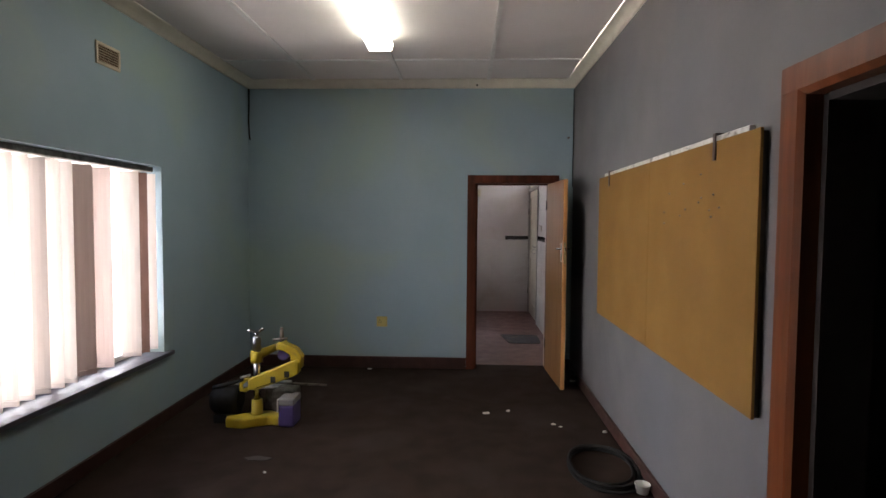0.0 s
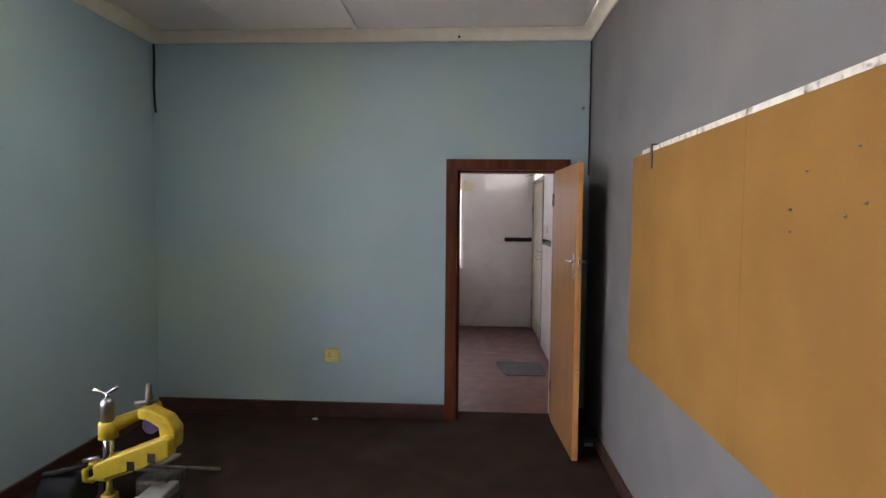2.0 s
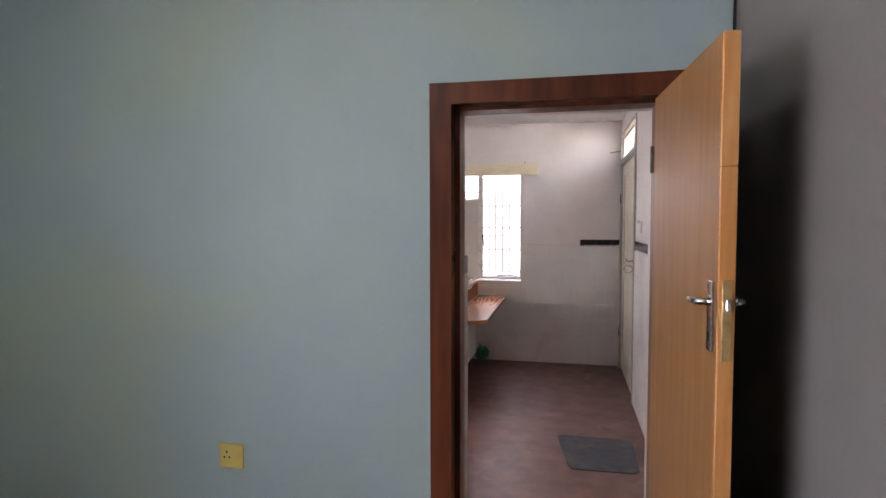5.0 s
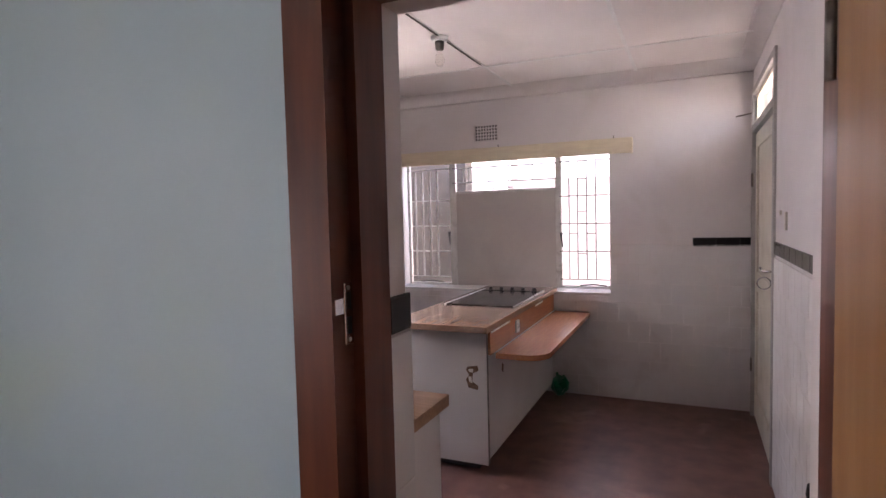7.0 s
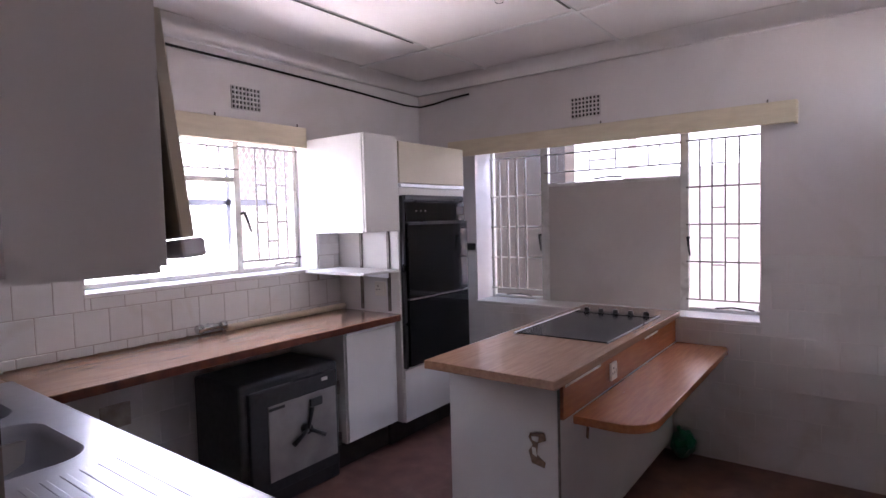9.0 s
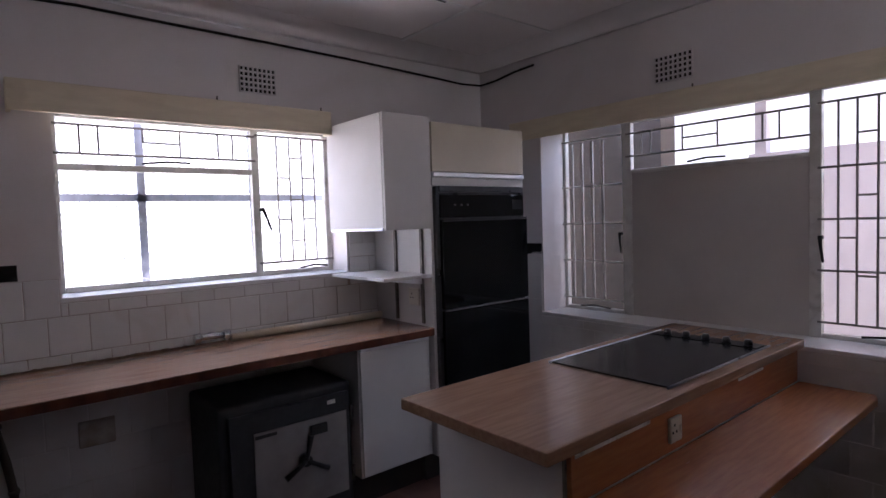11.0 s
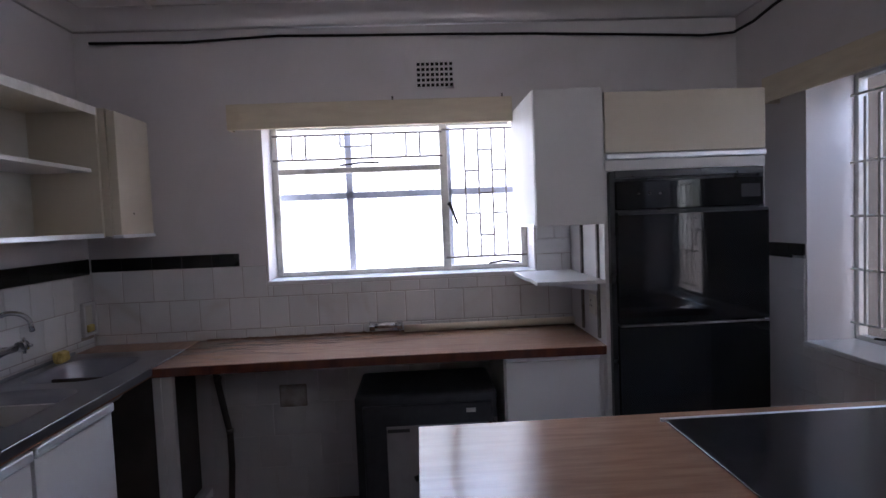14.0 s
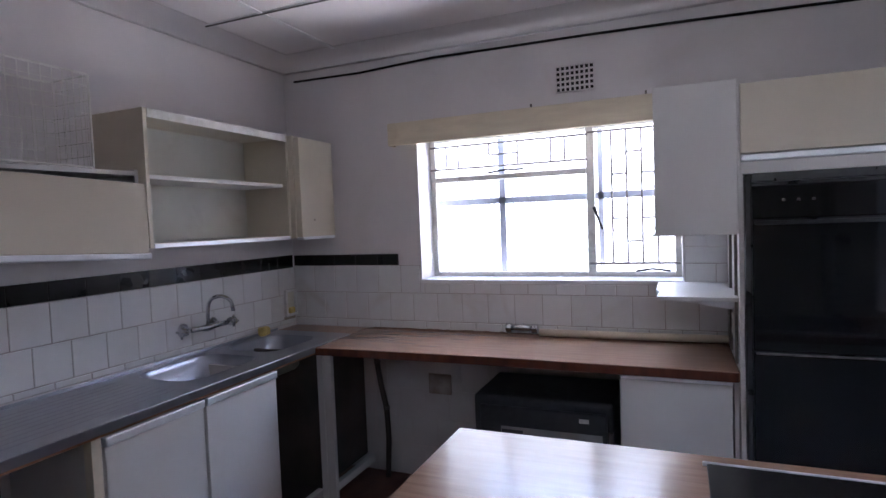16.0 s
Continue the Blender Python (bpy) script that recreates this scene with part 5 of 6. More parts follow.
arc = [(-1.665, YT, 1.09), (-1.67, YT, 1.17)] + [(-1.675 - 0.02 * (1 - math.cos(radians(a))), YT + 0.065 - 0.065 * math.cos(radians(a)), 1.19 + 0.055 * math.sin(radians(a))) for a in range(20, 181, 20)] + [(-1.72, YT + 0.13, 1.165)]
part("spout", tube(bmesh.new(), arc, 0.010, 10), CHROME, tp)
t2 = thing("low_tap", "small tarnished double tap at the back of the worktop", "tap", (KX0, 8.41, TOP))
part("body", tube(bmesh.new(), [(KX0 + 0.045, 8.34, 0.975), (KX0 + 0.05, 8.41, 0.98), (KX0 + 0.045, 8.48, 0.975)], [0.014, 0.02, 0.014], 10), CHROME, t2)
part("wall_leg", rod((KX0 + 0.009, 8.41, 0.98), (KX0 + 0.06, 8.41, 0.98), 0.016), CHROME, t2)
for y in (8.335, 8.485):
    part("tap_head", rod((KX0 + 0.045, y - 0.016, 0.976), (KX0 + 0.045, y + 0.016, 0.976), 0.026, 8), CHROME, t2)
    part("stem", rod((KX0 + 0.045, y, 0.936), (KX0 + 0.045, y, 0.955), 0.008), CHROME, t2)
solid("water_pipe", tube(bmesh.new(), [(KX0 + 0.045, 8.51, TOP + 0.020), (KX0 + 0.047, 9.0, TOP + 0.0205), (KX0 + 0.042, 9.465, TOP + 0.022)], 0.020, 12), PIPE, "cream painted pipe lying along the back of the worktop", "pipe")

# soap dish, sponge
sdish = thing("soap_dish", "white ceramic soap dish set in the tiles", "soap dish", (-2.46, KY0, 1.0))
x0, x1, z0, z1 = -2.525, -2.405, 1.005, 1.185
for a in ((x0, x1, z0, z0 + 0.018), (x0, x1, z1 - 0.018, z1), (x0, x0 + 0.018, z0 + 0.018, z1 - 0.018), (x1 - 0.018, x1, z0 + 0.018, z1 - 0.018)):
    part("rim", bx(a[0], a[1], KY0 + 0.006, KY0 + 0.03, a[2], a[3], bevel=0.004), TILE, sdish)
part("back", bx(x0 + 0.018, x1 - 0.018, KY0 + 0.0085, KY0 + 0.0115, z0 + 0.018, z1 - 0.018), CABIN, sdish)
part("soap", bx(x0 + 0.03, x1 - 0.03, KY0 + 0.012, KY0 + 0.035, z0 + 0.019, z0 + 0.06, bevel=0.012, seg=3), SPONGE, sdish, "old yellow soap")
sp = thing("sponge_scraps", "torn yellow sponge on the back edge of the sink", "sponge", (-2.0, 6.88, SZ))
bm = bx(-2.16, -2.085, 6.862, 6.905, SZ, SZ + 0.055, bevel=0.012, seg=3)
for v in bm.verts:
    v.co += Vector((noise.noise(v.co * 60), noise.noise(v.co * 60 + Vector((5, 0, 0))), 0)) * 0.008
part("sponge", bm, SPONGE, sp)

# cables
bmc = tube(bmesh.new(), [(KX0 + 0.012, 6.90, 2.562), (KX0 + 0.010, 7.4, 2.556), (KX0 + 0.010, 7.9, 2.578), (KX0 + 0.010, 8.3, 2.571), (KX0 + 0.010, 8.8, 2.566), (KX0 + 0.010, 9.3, 2.556), (KX0 + 0.010, 9.8, 2.540), (KX0 + 0.012, 10.25, 2.522), (KX0 + 0.06, KY1 - 0.05, 2.518), (-2.35, KY1 - 0.012, 2.535), (-2.18, KY1 - 0.010, 2.558), (-2.0, KY1 - 0.012, 2.566)], 0.008, 6)
solid("wall_cable", bmc, RUBBER, "black cable clipped along the top of the kitchen walls", "cable")
bmc = tube(bmesh.new(), [(KX1 - 0.012, 7.60, 1.36), (KX1 - 0.016, 7.615, 1.2), (KX1 - 0.012, 7.64, 1.0), (KX1 - 0.018, 7.65, 0.85), (KX1 - 0.014, 7.68, 0.70), (KX1 - 0.02, 7.69, 0.66)], 0.007, 6)
cb = thing("loose_cord", "black cord with a plug hanging down the tiles", "cable", (KX1, 7.62, 1.3))
part("cord", bmc, RUBBER, cb)
part("plug", lathe([(0.012, 0.06), (0.028, 0.05), (0.032, 0.02), (0.028, 0)], (KX1 - 0.042, 7.69, 0.605), 12), RUBBER, cb)

# bare bulb
bl = thing("bare_bulb_light", "bare clear bulb in a white ceiling lampholder", "ceiling light", (-0.77, 8.86, ZK))
part("rose", lathe([(0.05, -0.03), (0.055, 0.0)], (-0.77, 8.86, ZK), 20), BATTEN, bl)
part("lampholder", lathe([(0.02, -0.085), (0.026, -0.08), (0.028, -0.05), (0.03, -0.03)], (-0.77, 8.86, ZK), 16), DIRTYMETAL, bl)
part("bulb", lathe([(0.004, -0.185), (0.018, -0.18), (0.029, -0.16), (0.030, -0.145), (0.024, -0.12), (0.015, -0.10), (0.013, -0.086)], (-0.77, 8.86, ZK), 18), BULB, bl)

# green plastic bottle, floor mat
gb = thing("green_plastic_bag", "crumpled green plastic bag on the floor by the island", "plastic bag", (-0.36, 10.38, 0))
bm = bmesh.new()
bmesh.ops.create_icosphere(bm, subdivisions=3, radius=1.0)
for v in bm.verts:
    d = 1 + 0.22 * noise.noise(v.co * 2.2) + 0.10 * noise.noise(v.co * 6)
    v.co = Vector((-0.36 + 0.075 * v.co.x * d, 10.375 + 0.075 * v.co.y * d, max(0.085 + 0.09 * v.co.z * d, 0.0)))
part("bag", bm, GREEN, gb)
part("knot", rod((-0.37, 10.36, 0.15), (-0.385, 10.35, 0.20), 0.012), GREEN, gb)
solid("floor_mat", prism([(0.50, 8.28), (0.56, 8.30), (0.95, 8.29), (1.02, 8.25), (1.01, 7.78), (0.98, 7.74), (0.60, 7.73), (0.57, 7.80)], 2, 0.0005, 0.008, 0.002), MAT_, "frayed grey mat on the kitchen floor", "floor mat")

# ---- the blue room ----
pb = thing("pin_board", "large mustard yellow pin board hung flat on the wall", "pin board", (XR, 3.7, 0.87))
for y0, y1 in ((2.448, 3.729), (3.731, 5.02)):
    part("panel", bx(1.100, 1.113, y0, y1, 0.865, 1.985, bevel=0.001, seg=1), YELLOWBOARD, pb)
# dark block added behind the panels to give their shadow gap
part("backing", bx(1.1135, XR - 0.001, 2.462, 4.98, 0.868, 1.975), SHADOWGAP, pb, "dark filler standing in for the shadow gap behind the board")
rl = part("top_rail", bx(1.112, XR - 0.001, 2.56, 4.90, 1.976, 2.012, bevel=0.002, seg=1), RAILWHITE, pb, "chipped white hanging rail")
for y in (4.68, 2.83):
    part("hook", prism([(1.092, 1.90), (1.097, 1.90), (1.097, 2.013), (1.135, 2.013), (1.135, 2.019), (1.092, 2.019)], 1, y - 0.014, y + 0.014, 0.0015), SKIRT, rl, "bent brown metal hook")
PINS = [(2.97, 1.85), (3.18, 1.82), (3.38, 1.78), (2.83, 1.75), (2.96, 1.74), (2.99, 1.72), (3.15, 1.69), (3.22, 1.66), (3.45, 1.68), (3.45, 1.62), (2.87, 1.68), (2.85, 1.65), (2.77, 1.69)]
for y, z in PINS:
    part("drawing_pin", lathe([(0.0, 0.0), (0.005, 0.001), (0.005, 0.003), (0.002, 0.004), (0.002, 0.009)], (0, 0, 0), 10), DIRTYMETAL, pb).matrix_basis = Matrix.Translation((1.0995, y, z)) @ Matrix.Rotation(radians(-90), 4, "Y")

rv = thing("louvre_vent", "cream wall vent with slats high on the blue wall", "air vent", (XL, 3.97, 2.63))
part("frame", bx(XL - 0.001, XL + 0.012, 3.85, 4.10, 2.625, 2.645, bevel=0.002, seg=1), PELMET, rv)
part("frame", bx(XL - 0.001, XL + 0.012, 3.85, 4.10, 2.75, 2.77, bevel=0.002, seg=1), PELMET, rv)
part("frame", bx(XL - 0.001, XL + 0.012, 3.85, 3.868, 2.645, 2.75), PELMET, rv)
part("frame", bx(XL - 0.001, XL + 0.012, 4.082, 4.10, 2.645, 2.75), PELMET, rv)
part("backing", bx(XL - 0.001, XL + 0.003, 3.868, 4.082, 2.645, 2.75), GRIME, rv)
for k in range(6):
    part("slat", prism([(XL + 0.003, 2.648 + 0.017 * k), (XL + 0.012, 2.644 + 0.017 * k + 0.004), (XL + 0.012, 2.650 + 0.017 * k), (XL + 0.003, 2.654 + 0.017 * k)], 1, 3.868, 4.082), PELMET, rv)

fx = thing("fluorescent_light", "long fluorescent ceiling light with a pale prismatic cover", "ceiling light", (-0.72, 4.6, ZR))
part("base", bx(-0.80, -0.66, 3.68, 5.00, ZR - 0.035, ZR - 0.0125, bevel=0.003), BATTEN, fx)
part("cover", prism([(-0.84, ZR - 0.045), (-0.82, ZR - 0.10), (-0.64, ZR - 0.10), (-0.62, ZR - 0.045)], 1, 3.66, 5.00, 0.008), DIFFUSER, fx, "pale glowing cover")
part("end_cap", prism([(-0.845, ZR - 0.036), (-0.825, ZR - 0.104), (-0.635, ZR - 0.104), (-0.615, ZR - 0.036)], 1, 5.001, 5.015, 0.003), PLASTIC, fx)

solid("corner_cable", tube(bmesh.new(), [(XL + 0.02, YF - 0.02, 3.04), (XL + 0.018, YF - 0.012, 2.9), (XL + 0.012, YF - 0.012, 2.7), (XL + 0.02, YF - 0.016, 2.55), (XL + 0.03, YF - 0.02, 2.49)], 0.009, 6), RUBBER, "black cable hanging down the room's corner", "cable")
solid("corner_wire", tube(bmesh.new(), [(XR - 0.008, YF - 0.006, 3.04), (XR - 0.006, YF - 0.006, 2.6), (XR - 0.008, YF - 0.006, 2.0)], 0.005, 6), RUBBER, "thin dark wire down the corner of the walls", "cable")
solid("wall_plug", rod((1.08, YF + 0.001, 2.52), (1.08, YF - 0.02, 2.52), 0.012, 8), DIRTYMETAL, "small dark plug in the blue wall", "screw")
solid("cornice_screw", rod((0.10, YF - 0.012, 3.075), (0.10, YF - 0.03, 3.075), 0.010, 8), HOLE, "small dark screw in the cornice", "screw")

# hose coil, cup, scraps
hc = bmesh.new()
for r, zz, ox, oy in ((0.215, 0.014, 0, 0), (0.235, 0.014, 0.012, -0.008), (0.205, 0.036, -0.008, 0.012), (0.225, 0.038, 0.006, 0.0)):
    tube(hc, [(0.90 + ox + r * 0.95 * math.cos(a), 3.92 + oy + r * 1.45 * math.sin(a), zz + 0.004 * math.sin(3 * a)) for a in [k * math.pi / 20 for k in range(40)]], 0.010, 8, True)
solid("hose_coil", hc, RUBBER, "coiled black hose lying on the floor", "hose")
cup = thing("plastic_cup", "small white plastic tub on the floor by the skirting", "tub", (1.075, 3.62, 0))
part("body", lathe([(0.036, 0), (0.044, 0.05), (0.047, 0.052), (0.047, 0.056), (0.043, 0.056), (0.035, 0.006)], (1.07, 3.62, 0.0), 20), PAPER, cup)
random.seed(7)
for k, (x, y, r) in enumerate(((0.18, 4.95, 0.022), (0.37, 5.02, 0.018), (0.71, 4.73, 0.014), (1.08, 4.584, 0.018), (-1.04, 6.30, 0.018), (-1.28, 3.75, 0.012), (0.76, 4.68, 0.01))):
    bm = bmesh.new()
    bmesh.ops.create_icosphere(bm, subdivisions=2, radius=r)
    for v in bm.verts:
        v.co = Vector((x + v.co.x * (1.5 if k % 2 == 0 else 0.9), y + v.co.y * 0.8, max(0.0, r * 0.4 + v.co.z * 0.5 * (1 + noise.noise(v.co * 90)))))
    solid("plaster_crumb", bm, PAPER, "white plaster crumb on the brown floor", "debris", "crumbs on the floor")
solid("floor_rubble", prism([(-1.50, 3.96), (-1.42, 4.0), (-1.30, 3.97), (-1.33, 3.93), (-1.45, 3.92)], 2, 0.0005, 0.006, 0.002), PLINTH, "flat dark scrap lying on the floor", "debris")
bk = thing("small_box", "small dark box on the floor behind the door", "box", (1.06, 5.9, 0))
part("body", bx(1.02, 1.115, 5.85, 6.1, 0.0, 0.09, bevel=0.004), PLINTH, bk)
part("label", bx(1.04, 1.10, 5.8485, 5.8505, 0.03, 0.055), PAPER, bk)

# yellow threading machine
mc = thing("pipe_machine", "yellow cast pipe-bending machine with chrome screw post and black motor", "machine", (-1.66, 4.75, 0))
MM = Matrix.Translation((-1.66, 4.70, 0.0)) @ Matrix.Rotation(radians(0), 4, "Z")


def mpart(name, bm, m, label="", parent=mc):
    bm.transform(MM)
    return part(name, bm, m, parent, label)


mpart("base_casting", prism([(-0.20, -0.20), (-0.06, -0.22), (0.10, -0.13), (0.26, -0.14), (0.30, -0.06), (0.26, 0.02), (0.08, 0.02), (-0.02, 0.0), (-0.16, -0.10), (-0.22, -0.13)], 2, 0.0, 0.075, 0.012), YELLOW)
mpart("post_socket", lathe([(0.06, 0.07), (0.045, 0.09), (0.042, 0.185), (0.034, 0.19)], (0.0, -0.06, 0.0), 16), YELLOW)
mpart("screw_post", tube(bmesh.new(), [(0.0, -0.06, 0.18), (0.0, -0.06, 0.60)], 0.027, 14), CHROME, "chrome screw post")
mpart("sleeve", lathe([(0.034, 0.575), (0.034, 0.675), (0.028, 0.69), (0.014, 0.70)], (0.0, -0.06, 0.0), 16), STEEL)
mpart("handle_stem", rod((0.0, -0.06, 0.69), (0.0, -0.06, 0.725), 0.011), CHROME)
mpart("t_handle", tube(bmesh.new(), [(-0.07, -0.06, 0.742), (-0.045, -0.06, 0.738), (0.0, -0.06, 0.722), (0.035, -0.05, 0.745), (0.05, -0.045, 0.757)], [0.013, 0.010, 0.011, 0.010, 0.012], 10), CHROME, "chrome tee handle")
mpart("collar", lathe([(0.036, 0.485), (0.047, 0.49), (0.047, 0.57), (0.036, 0.578)], (0.0, -0.06, 0.0), 16), YELLOW)
mpart("upper_arm", tube(bmesh.new(), [(0.02, -0.05, 0.55), (0.10, 0.03, 0.58), (0.19, 0.11, 0.615)], [0.040, 0.030, 0.022], 8), YELLOW)
mpart("lower_beam", prism([(-0.06, 0.355), (-0.06, 0.275), (0.0, 0.27), (0.30, 0.385), (0.345, 0.41), (0.35, 0.50), (0.32, 0.515), (0.0, 0.385)], 1, -0.105, -0.02, 0.010), YELLOW)
mpart("beam_loop", tube(bmesh.new(), [(-0.055, -0.06, 0.35), (-0.095, -0.065, 0.345), (-0.125, -0.07, 0.31), (-0.12, -0.075, 0.265), (-0.09, -0.07, 0.262), (-0.055, -0.06, 0.285)], 0.017, 8), YELLOW)
mpart("c_frame", prism([(0.352, 0.43), (0.357, 0.535), (0.31, 0.60), (0.20, 0.645), (0.15, 0.64), (0.15, 0.585), (0.20, 0.58), (0.262, 0.545), (0.272, 0.46)], 1, -0.055, 0.04, 0.014), YELLOW)
mpart("drive_wheel", rod((0.19, 0.0, 0.535), (0.19, 0.07, 0.535), 0.045, 16), PURPLE)
mpart("back_post", tube(bmesh.new(), [(0.175, 0.02, 0.63), (0.175, 0.02, 0.70), (0.175, 0.02, 0.755)], [0.024, 0.017, 0.012], 10), DIRTYMETAL)
mpart("wing_nut", rod((0.11, 0.0, 0.655), (0.225, 0.02, 0.665), 0.011, 8), DIRTYMETAL)
mpart("clamp_bolt", rod((-0.13, -0.07, 0.365), (-0.05, -0.07, 0.385), 0.010), STEEL)
for x, z in ((0.03, 0.525), (0.035, 0.362), (-0.03, 0.30)):
    mpart("bolt", lathe([(0.0, 0.0), (0.015, 0.001), (0.018, 0.008), (0.018, 0.02)], (0, 0, 0), 10), CHROME).matrix_basis = Matrix.Translation((-1.66 + x, 4.70 - (0.125 if z < 0.5 else 0.12), z)) @ Matrix.Rotation(radians(-90), 4, "X")
for x, z in ((0.125, 0.335), (0.235, 0.38)):
    mpart("slot", bx(x, x + 0.04, -0.107, -0.104, z, z + 0.05), HOLE)
mpart("beam_seam", prism([(0.0, 0.285), (0.14, 0.335), (0.14, 0.341), (0.0, 0.291)], 1, -0.1065, -0.1045), HOLE)
mpart("motor", tube(bmesh.new(), [(-0.37, -0.02, 0.17), (-0.33, -0.02, 0.17), (-0.18, -0.02, 0.17), (-0.15, -0.02, 0.17)], [0.09, 0.115, 0.115, 0.09], 18), RUBBER, "black ribbed motor")
mpart("motor_foot", bx(-0.34, -0.18, -0.11, 0.08, 0.0, 0.07, bevel=0.01), RUBBER)
mpart("switch_grip", tube(bmesh.new(), [(-0.36, -0.05, 0.27), (-0.22, -0.07, 0.31), (-0.10, -0.08, 0.35)], [0.020, 0.018, 0.010], 8), RUBBER)
mpart("tray", prism([(-0.32, 0.18), (0.10, 0.18), (0.14, 0.40), (-0.26, 0.40)], 2, 0.20, 0.215, 0.002), SAFEFACE, "grey sheet metal tray")
mpart("tray_leg", bx(-0.05, 0.05, 0.25, 0.32, 0.0, 0.2, bevel=0.01), DIRTYMETAL)
mpart("gearbox", bx(0.10, 0.28, -0.01, 0.2, 0.05, 0.24, bevel=0.02), DIRTYMETAL)
mpart("spindle", rod((0.05, 0.03, 0.30), (0.52, 0.10, 0.265), 0.010), DIRTYMETAL)
mpart("housing", bx(0.20, 0.325, -0.16, 0.04, 0.0, 0.17, bevel=0.016), PURPLE, "violet plastic housing")
mpart("housing_lid", bx(0.198, 0.327, -0.162, 0.042, 0.171, 0.225, bevel=0.012), SAFEFACE, "pale grey lid")
mpart("pale_strip", bx(0.193, 0.2, -0.166, -0.145, 0.12, 0.222), PAPER)

# garden chair parts
for x in (-0.15, 0.20):
    for y in (11.75, 12.1):
        part("leg", bx(x, x + 0.035, y, y + 0.035, -0.12, 0.30), SAFEFACE, chair)
part("seat", bx(-0.17, 0.26, 11.72, 12.15, 0.30, 0.33, bevel=0.01), SAFEFACE, chair)
part("backrest", bx(-0.17, 0.26, 12.12, 12.16, 0.33, 0.75, bevel=0.01), SAFEFACE, chair)

# ---- tiles ----
tile_mesh = {}


def tile_piece(parent, axis, u0, u1, z0, z1, face, into, m):
    """One tile of its own; axis: the wall's normal; into: the way into the room."""
    w, h = round(u1 - u0, 3), round(z1 - z0, 3)
    key = (axis, into, w, h, m.name)
    if key not in tile_mesh:
        t, e = 0.009, 0.0025
        lo, hi = (0.002, t)
        bm = bmesh.new()

        def v(u, z, d):
            return bm.verts.new((into * d, u, z) if axis == "x" else (u, into * d, z))
        a = [v(-w / 2, 0, lo), v(w / 2, 0, lo), v(w / 2, h, lo), v(-w / 2, h, lo)]
        b = [v(-w / 2, 0, t - 0.002), v(w / 2, 0, t - 0.002), v(w / 2, h, t - 0.002), v(-w / 2, h, t - 0.002)]
        c = [v(-w / 2 + e, e, t), v(w / 2 - e, e, t), v(w / 2 - e, h - e, t), v(-w / 2 + e, h - e, t)]
        for p, q in ((a, b), (b, c)):
            for i in range(4):
                bm.faces.new((p[i], p[(i + 1) % 4], q[(i + 1) % 4], q[i]))
        bm.faces.new(c)
        tile_mesh[key] = mesh_of("tile", bm, m)
    ob = new("tile", tile_mesh[key])
    ob.parent = parent
    ob.location = (face, (u0 + u1) / 2, z0) if axis == "x" else ((u0 + u1) / 2, face, z0)
    return ob


def tiling(name, axis, face, into, lo, hi, rows, w, holes, m, grout, label, gap=0.003, bond=0.5):
    """Rows of tiles on a grout bed; holes: (lo, hi, z0, z1) left free."""
    bed = bmesh.new()
    us = sorted({lo, hi, *[min(max(h[0], lo), hi) for h in holes], *[min(max(h[1], lo), hi) for h in holes]})
    zs = sorted({rows[0][0], rows[-1][1], *[min(max(z, rows[0][0]), rows[-1][1]) for h in holes for z in h[2:4]]})
    for i in range(len(us) - 1):
        for j in range(len(zs) - 1):
            u, z = (us[i] + us[i + 1]) / 2, (zs[j] + zs[j + 1]) / 2
            if any(h[0] < u < h[1] and h[2] < z < h[3] for h in holes):
                continue
            d0, d1 = sorted((face - into * 0.002, face + into * (0.0055 if gap > 0.0025 else 0.0078)))
            box(bed, *((d0, d1, us[i], us[i + 1]) if axis == "x" else (us[i], us[i + 1], d0, d1)), zs[j], zs[j + 1])
    root = setting(name, bed, grout, label=label, category="tiles")
    for r, (z0, z1) in enumerate(rows):
        u = lo - (w * bond if r % 2 else 0)
        while u < hi:
            spans = [(max(u, lo), min(u + w, hi))]
            for h in holes:
                if h[2] < (z0 + z1) / 2 < h[3]:
                    nxt = []
                    for a, b in spans:
                        if h[1] <= a or h[0] >= b:
                            nxt.append((a, b))
                        else:
                            nxt += [(a, min(b, h[0])), (max(a, h[1]), b)]
                    spans = nxt
            for h in holes:
                if z0 + 0.03 < h[2] < z1 and h[2] < (z0 + z1) / 2 < h[3]:
                    a, b = max(u, lo, h[0]), min(u + w, hi, h[1])
                    if b - a > 0.02:
                        tile_piece(root, axis, a + gap / 2, b - gap / 2, z0 + gap / 2, h[2] - gap / 2, face, into, m)
            for a, b in spans:
                if b - a > 0.02:
                    tile_piece(root, axis, a + gap / 2, b - gap / 2, z0 + gap / 2, z1 - gap / 2, face, into, m)
            u += w
    return root


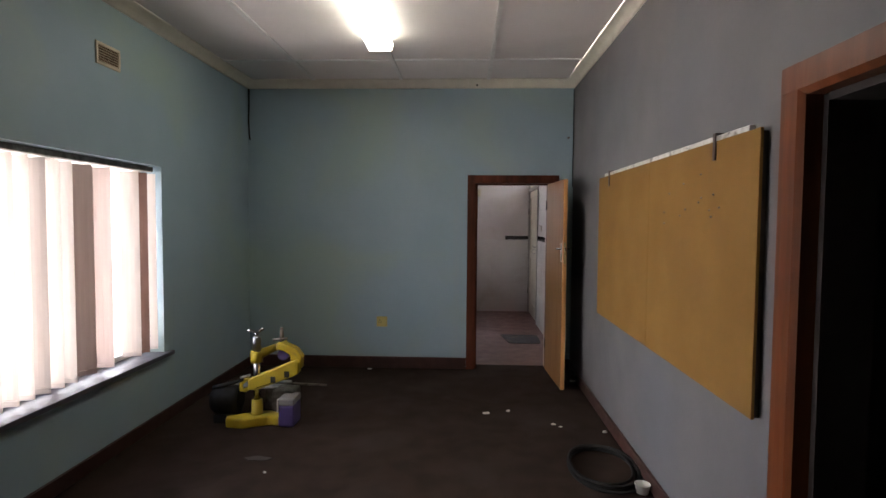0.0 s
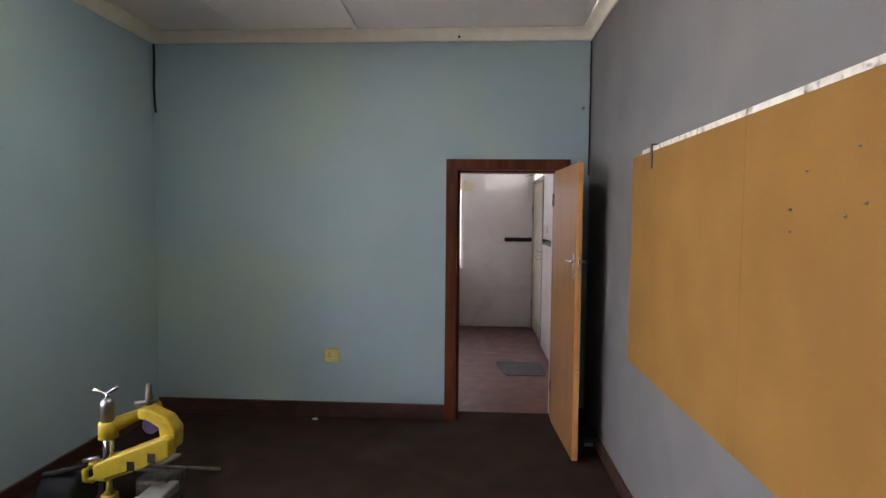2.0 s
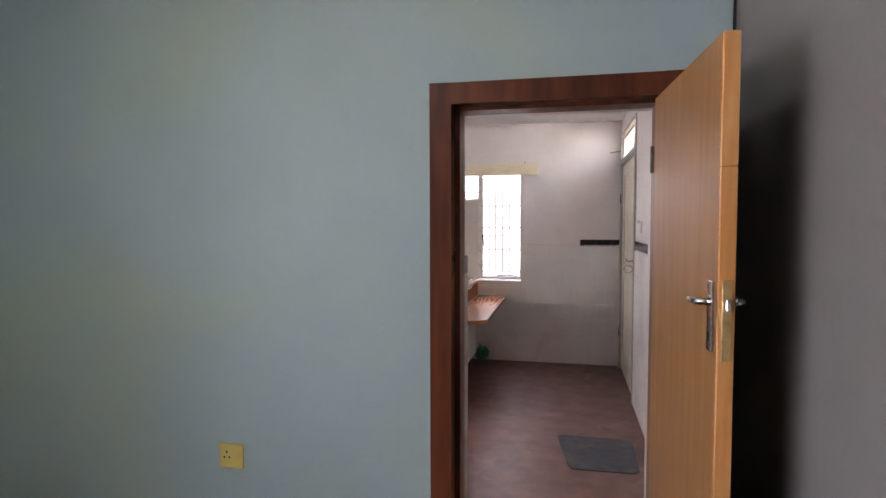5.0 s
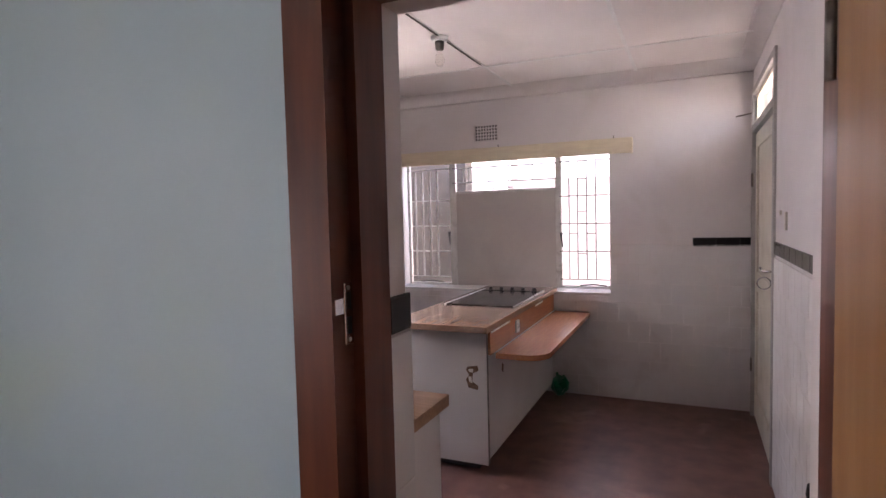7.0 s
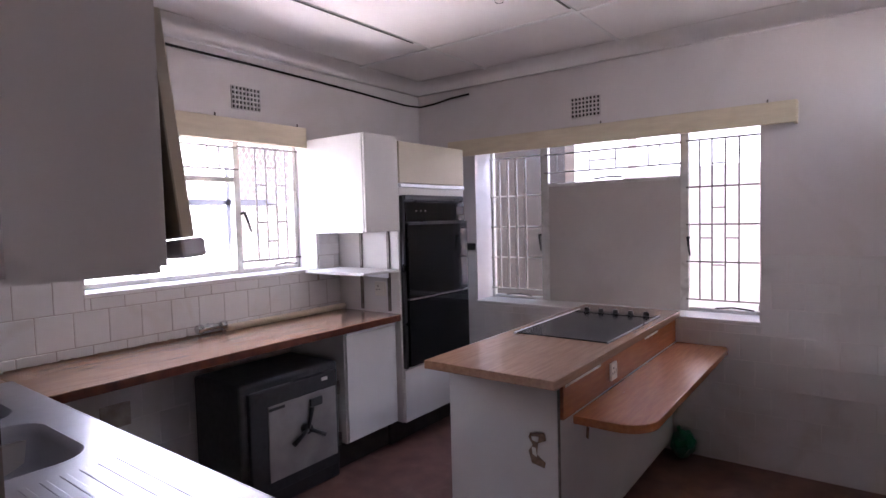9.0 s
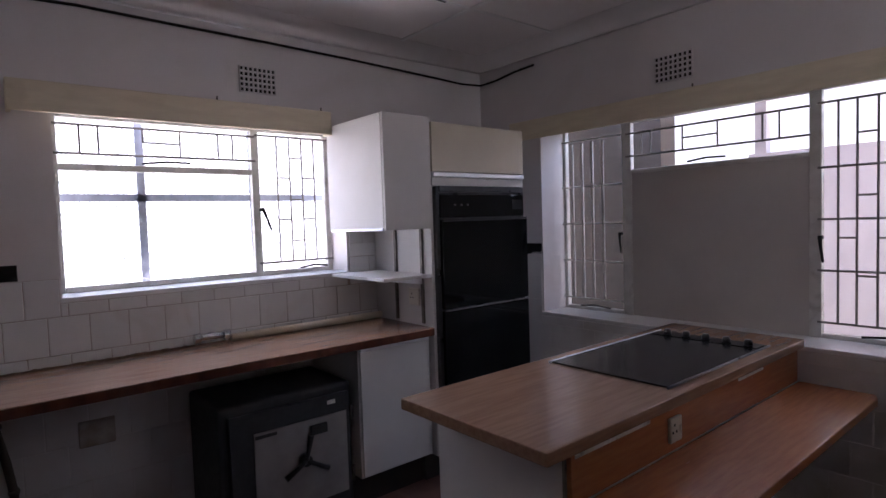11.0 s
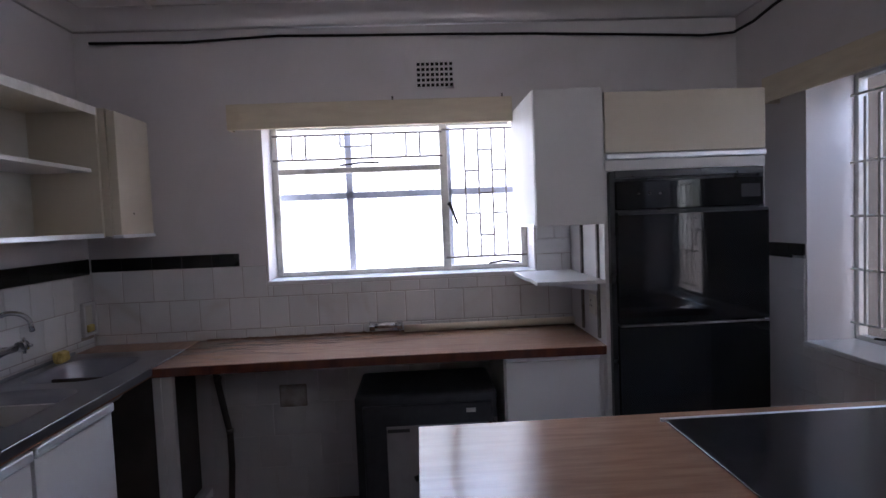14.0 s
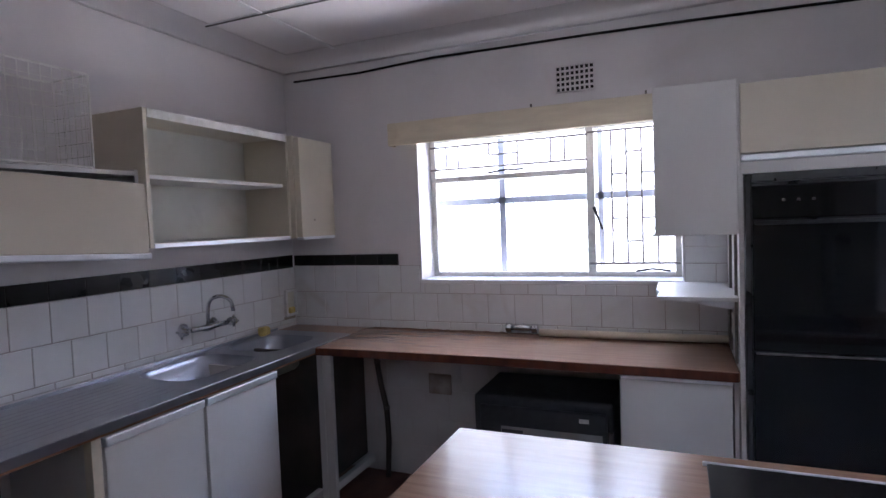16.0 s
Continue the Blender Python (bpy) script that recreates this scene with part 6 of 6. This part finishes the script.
R3 = [(0.935, 0.988), (0.988, 1.162), (1.162, 1.335)]
tiling("tiles_window_wall", "x", KX0, 1, KY0 + 0.012, 9.466, R3, 0.162, [(7.765, 9.27, 1.222, 2.2)], TILE, GROUT, "white glazed tiles with dirty open joints")
tiling("tiles_strip_window_wall", "x", KX0, 1, KY0 + 0.012, 7.617, [(1.337, 1.408)], 0.162, [], TILEBLACK, PLINTH, "row of black glazed tiles")
tiling("tiles_window_wall_high", "x", KX0, 1, 9.272, 9.466, [(1.337, 1.42), (1.42, 1.51)], 0.2, [], TILE, GROUTPALE, "white glazed tiles beside the window")
tiling("tiles_below_worktop", "x", KX0, 1, 7.42, 8.98, [(0.02, 0.20), (0.20, 0.38), (0.38, 0.56), (0.56, 0.74), (0.74, 0.888)], 0.17, [], TILEPAINT, GROUTPALE, "grubby overpainted tiles below the worktop", 0.0016)
RS = [(0.955, 0.985), (0.985, 1.15), (1.15, 1.325)]
tiling("tiles_sink_wall", "y", KY0, 1, KX0 + 0.012, -0.24, RS, 0.162, [(-2.527, -2.403, 1.003, 1.187)], TILE, GROUT, "white glazed tiles over the sink")
tiling("tiles_strip_sink_wall", "y", KY0, 1, KX0 + 0.012, -0.24, [(1.327, 1.412)], 0.162, [], TILEBLACK, PLINTH, "row of black glazed tiles over the sink")
RK = [(0.012 + 0.1625 * k, 0.012 + 0.1625 * (k + 1)) for k in range(8)]
tiling("tiles_north_wall", "y", KY1, -1, -2.06, KX1 - 0.002, RK, 0.168, [(-1.975, 0.072, 0.876, 2.2)], TILEPAINT, GROUTPALE, "overpainted white tiles with faint joints", 0.0016)
tiling("tiles_strip_north_wall", "y", KY1, -1, 0.70, KX1 - 0.002, [(1.293, 1.366)], 0.168, [], TILEBLACK, PLINTH, "row of black glazed tiles")
tiling("tiles_strip_north_corner", "y", KY1, -1, -2.25, -1.975, [(1.293, 1.366)], 0.168, [], TILEBLACK, PLINTH, "row of black glazed tiles")
tiling("tiles_east_wall", "x", KX1, -1, 6.65, 9.118, RK, 0.168, [], TILEPAINT, GROUTPALE, "overpainted white tiles with faint joints", 0.0016)
tiling("tiles_strip_east_wall", "x", KX1, -1, KY0 + 0.75, 9.118, [(1.33, 1.40)], 0.168, [], TILEBLACK, PLINTH, "row of black glazed tiles")
tiling("tiles_door_reveal", "x", 0.109, 1, JAMB_END + 0.004, 6.65, [(0.01, 0.30), (0.30, 0.65), (0.65, 0.99), (0.99, 1.332)], 0.22, [], TILE, GROUTPALE, "white tiles in the doorway's reveal", 0.003)
tiling("tiles_strip_door_reveal", "x", 0.109, 1, JAMB_END + 0.004, 6.65, [(1.335, 1.415)], 0.22, [], TILEBLACK, PLINTH, "black tile in the doorway's reveal")
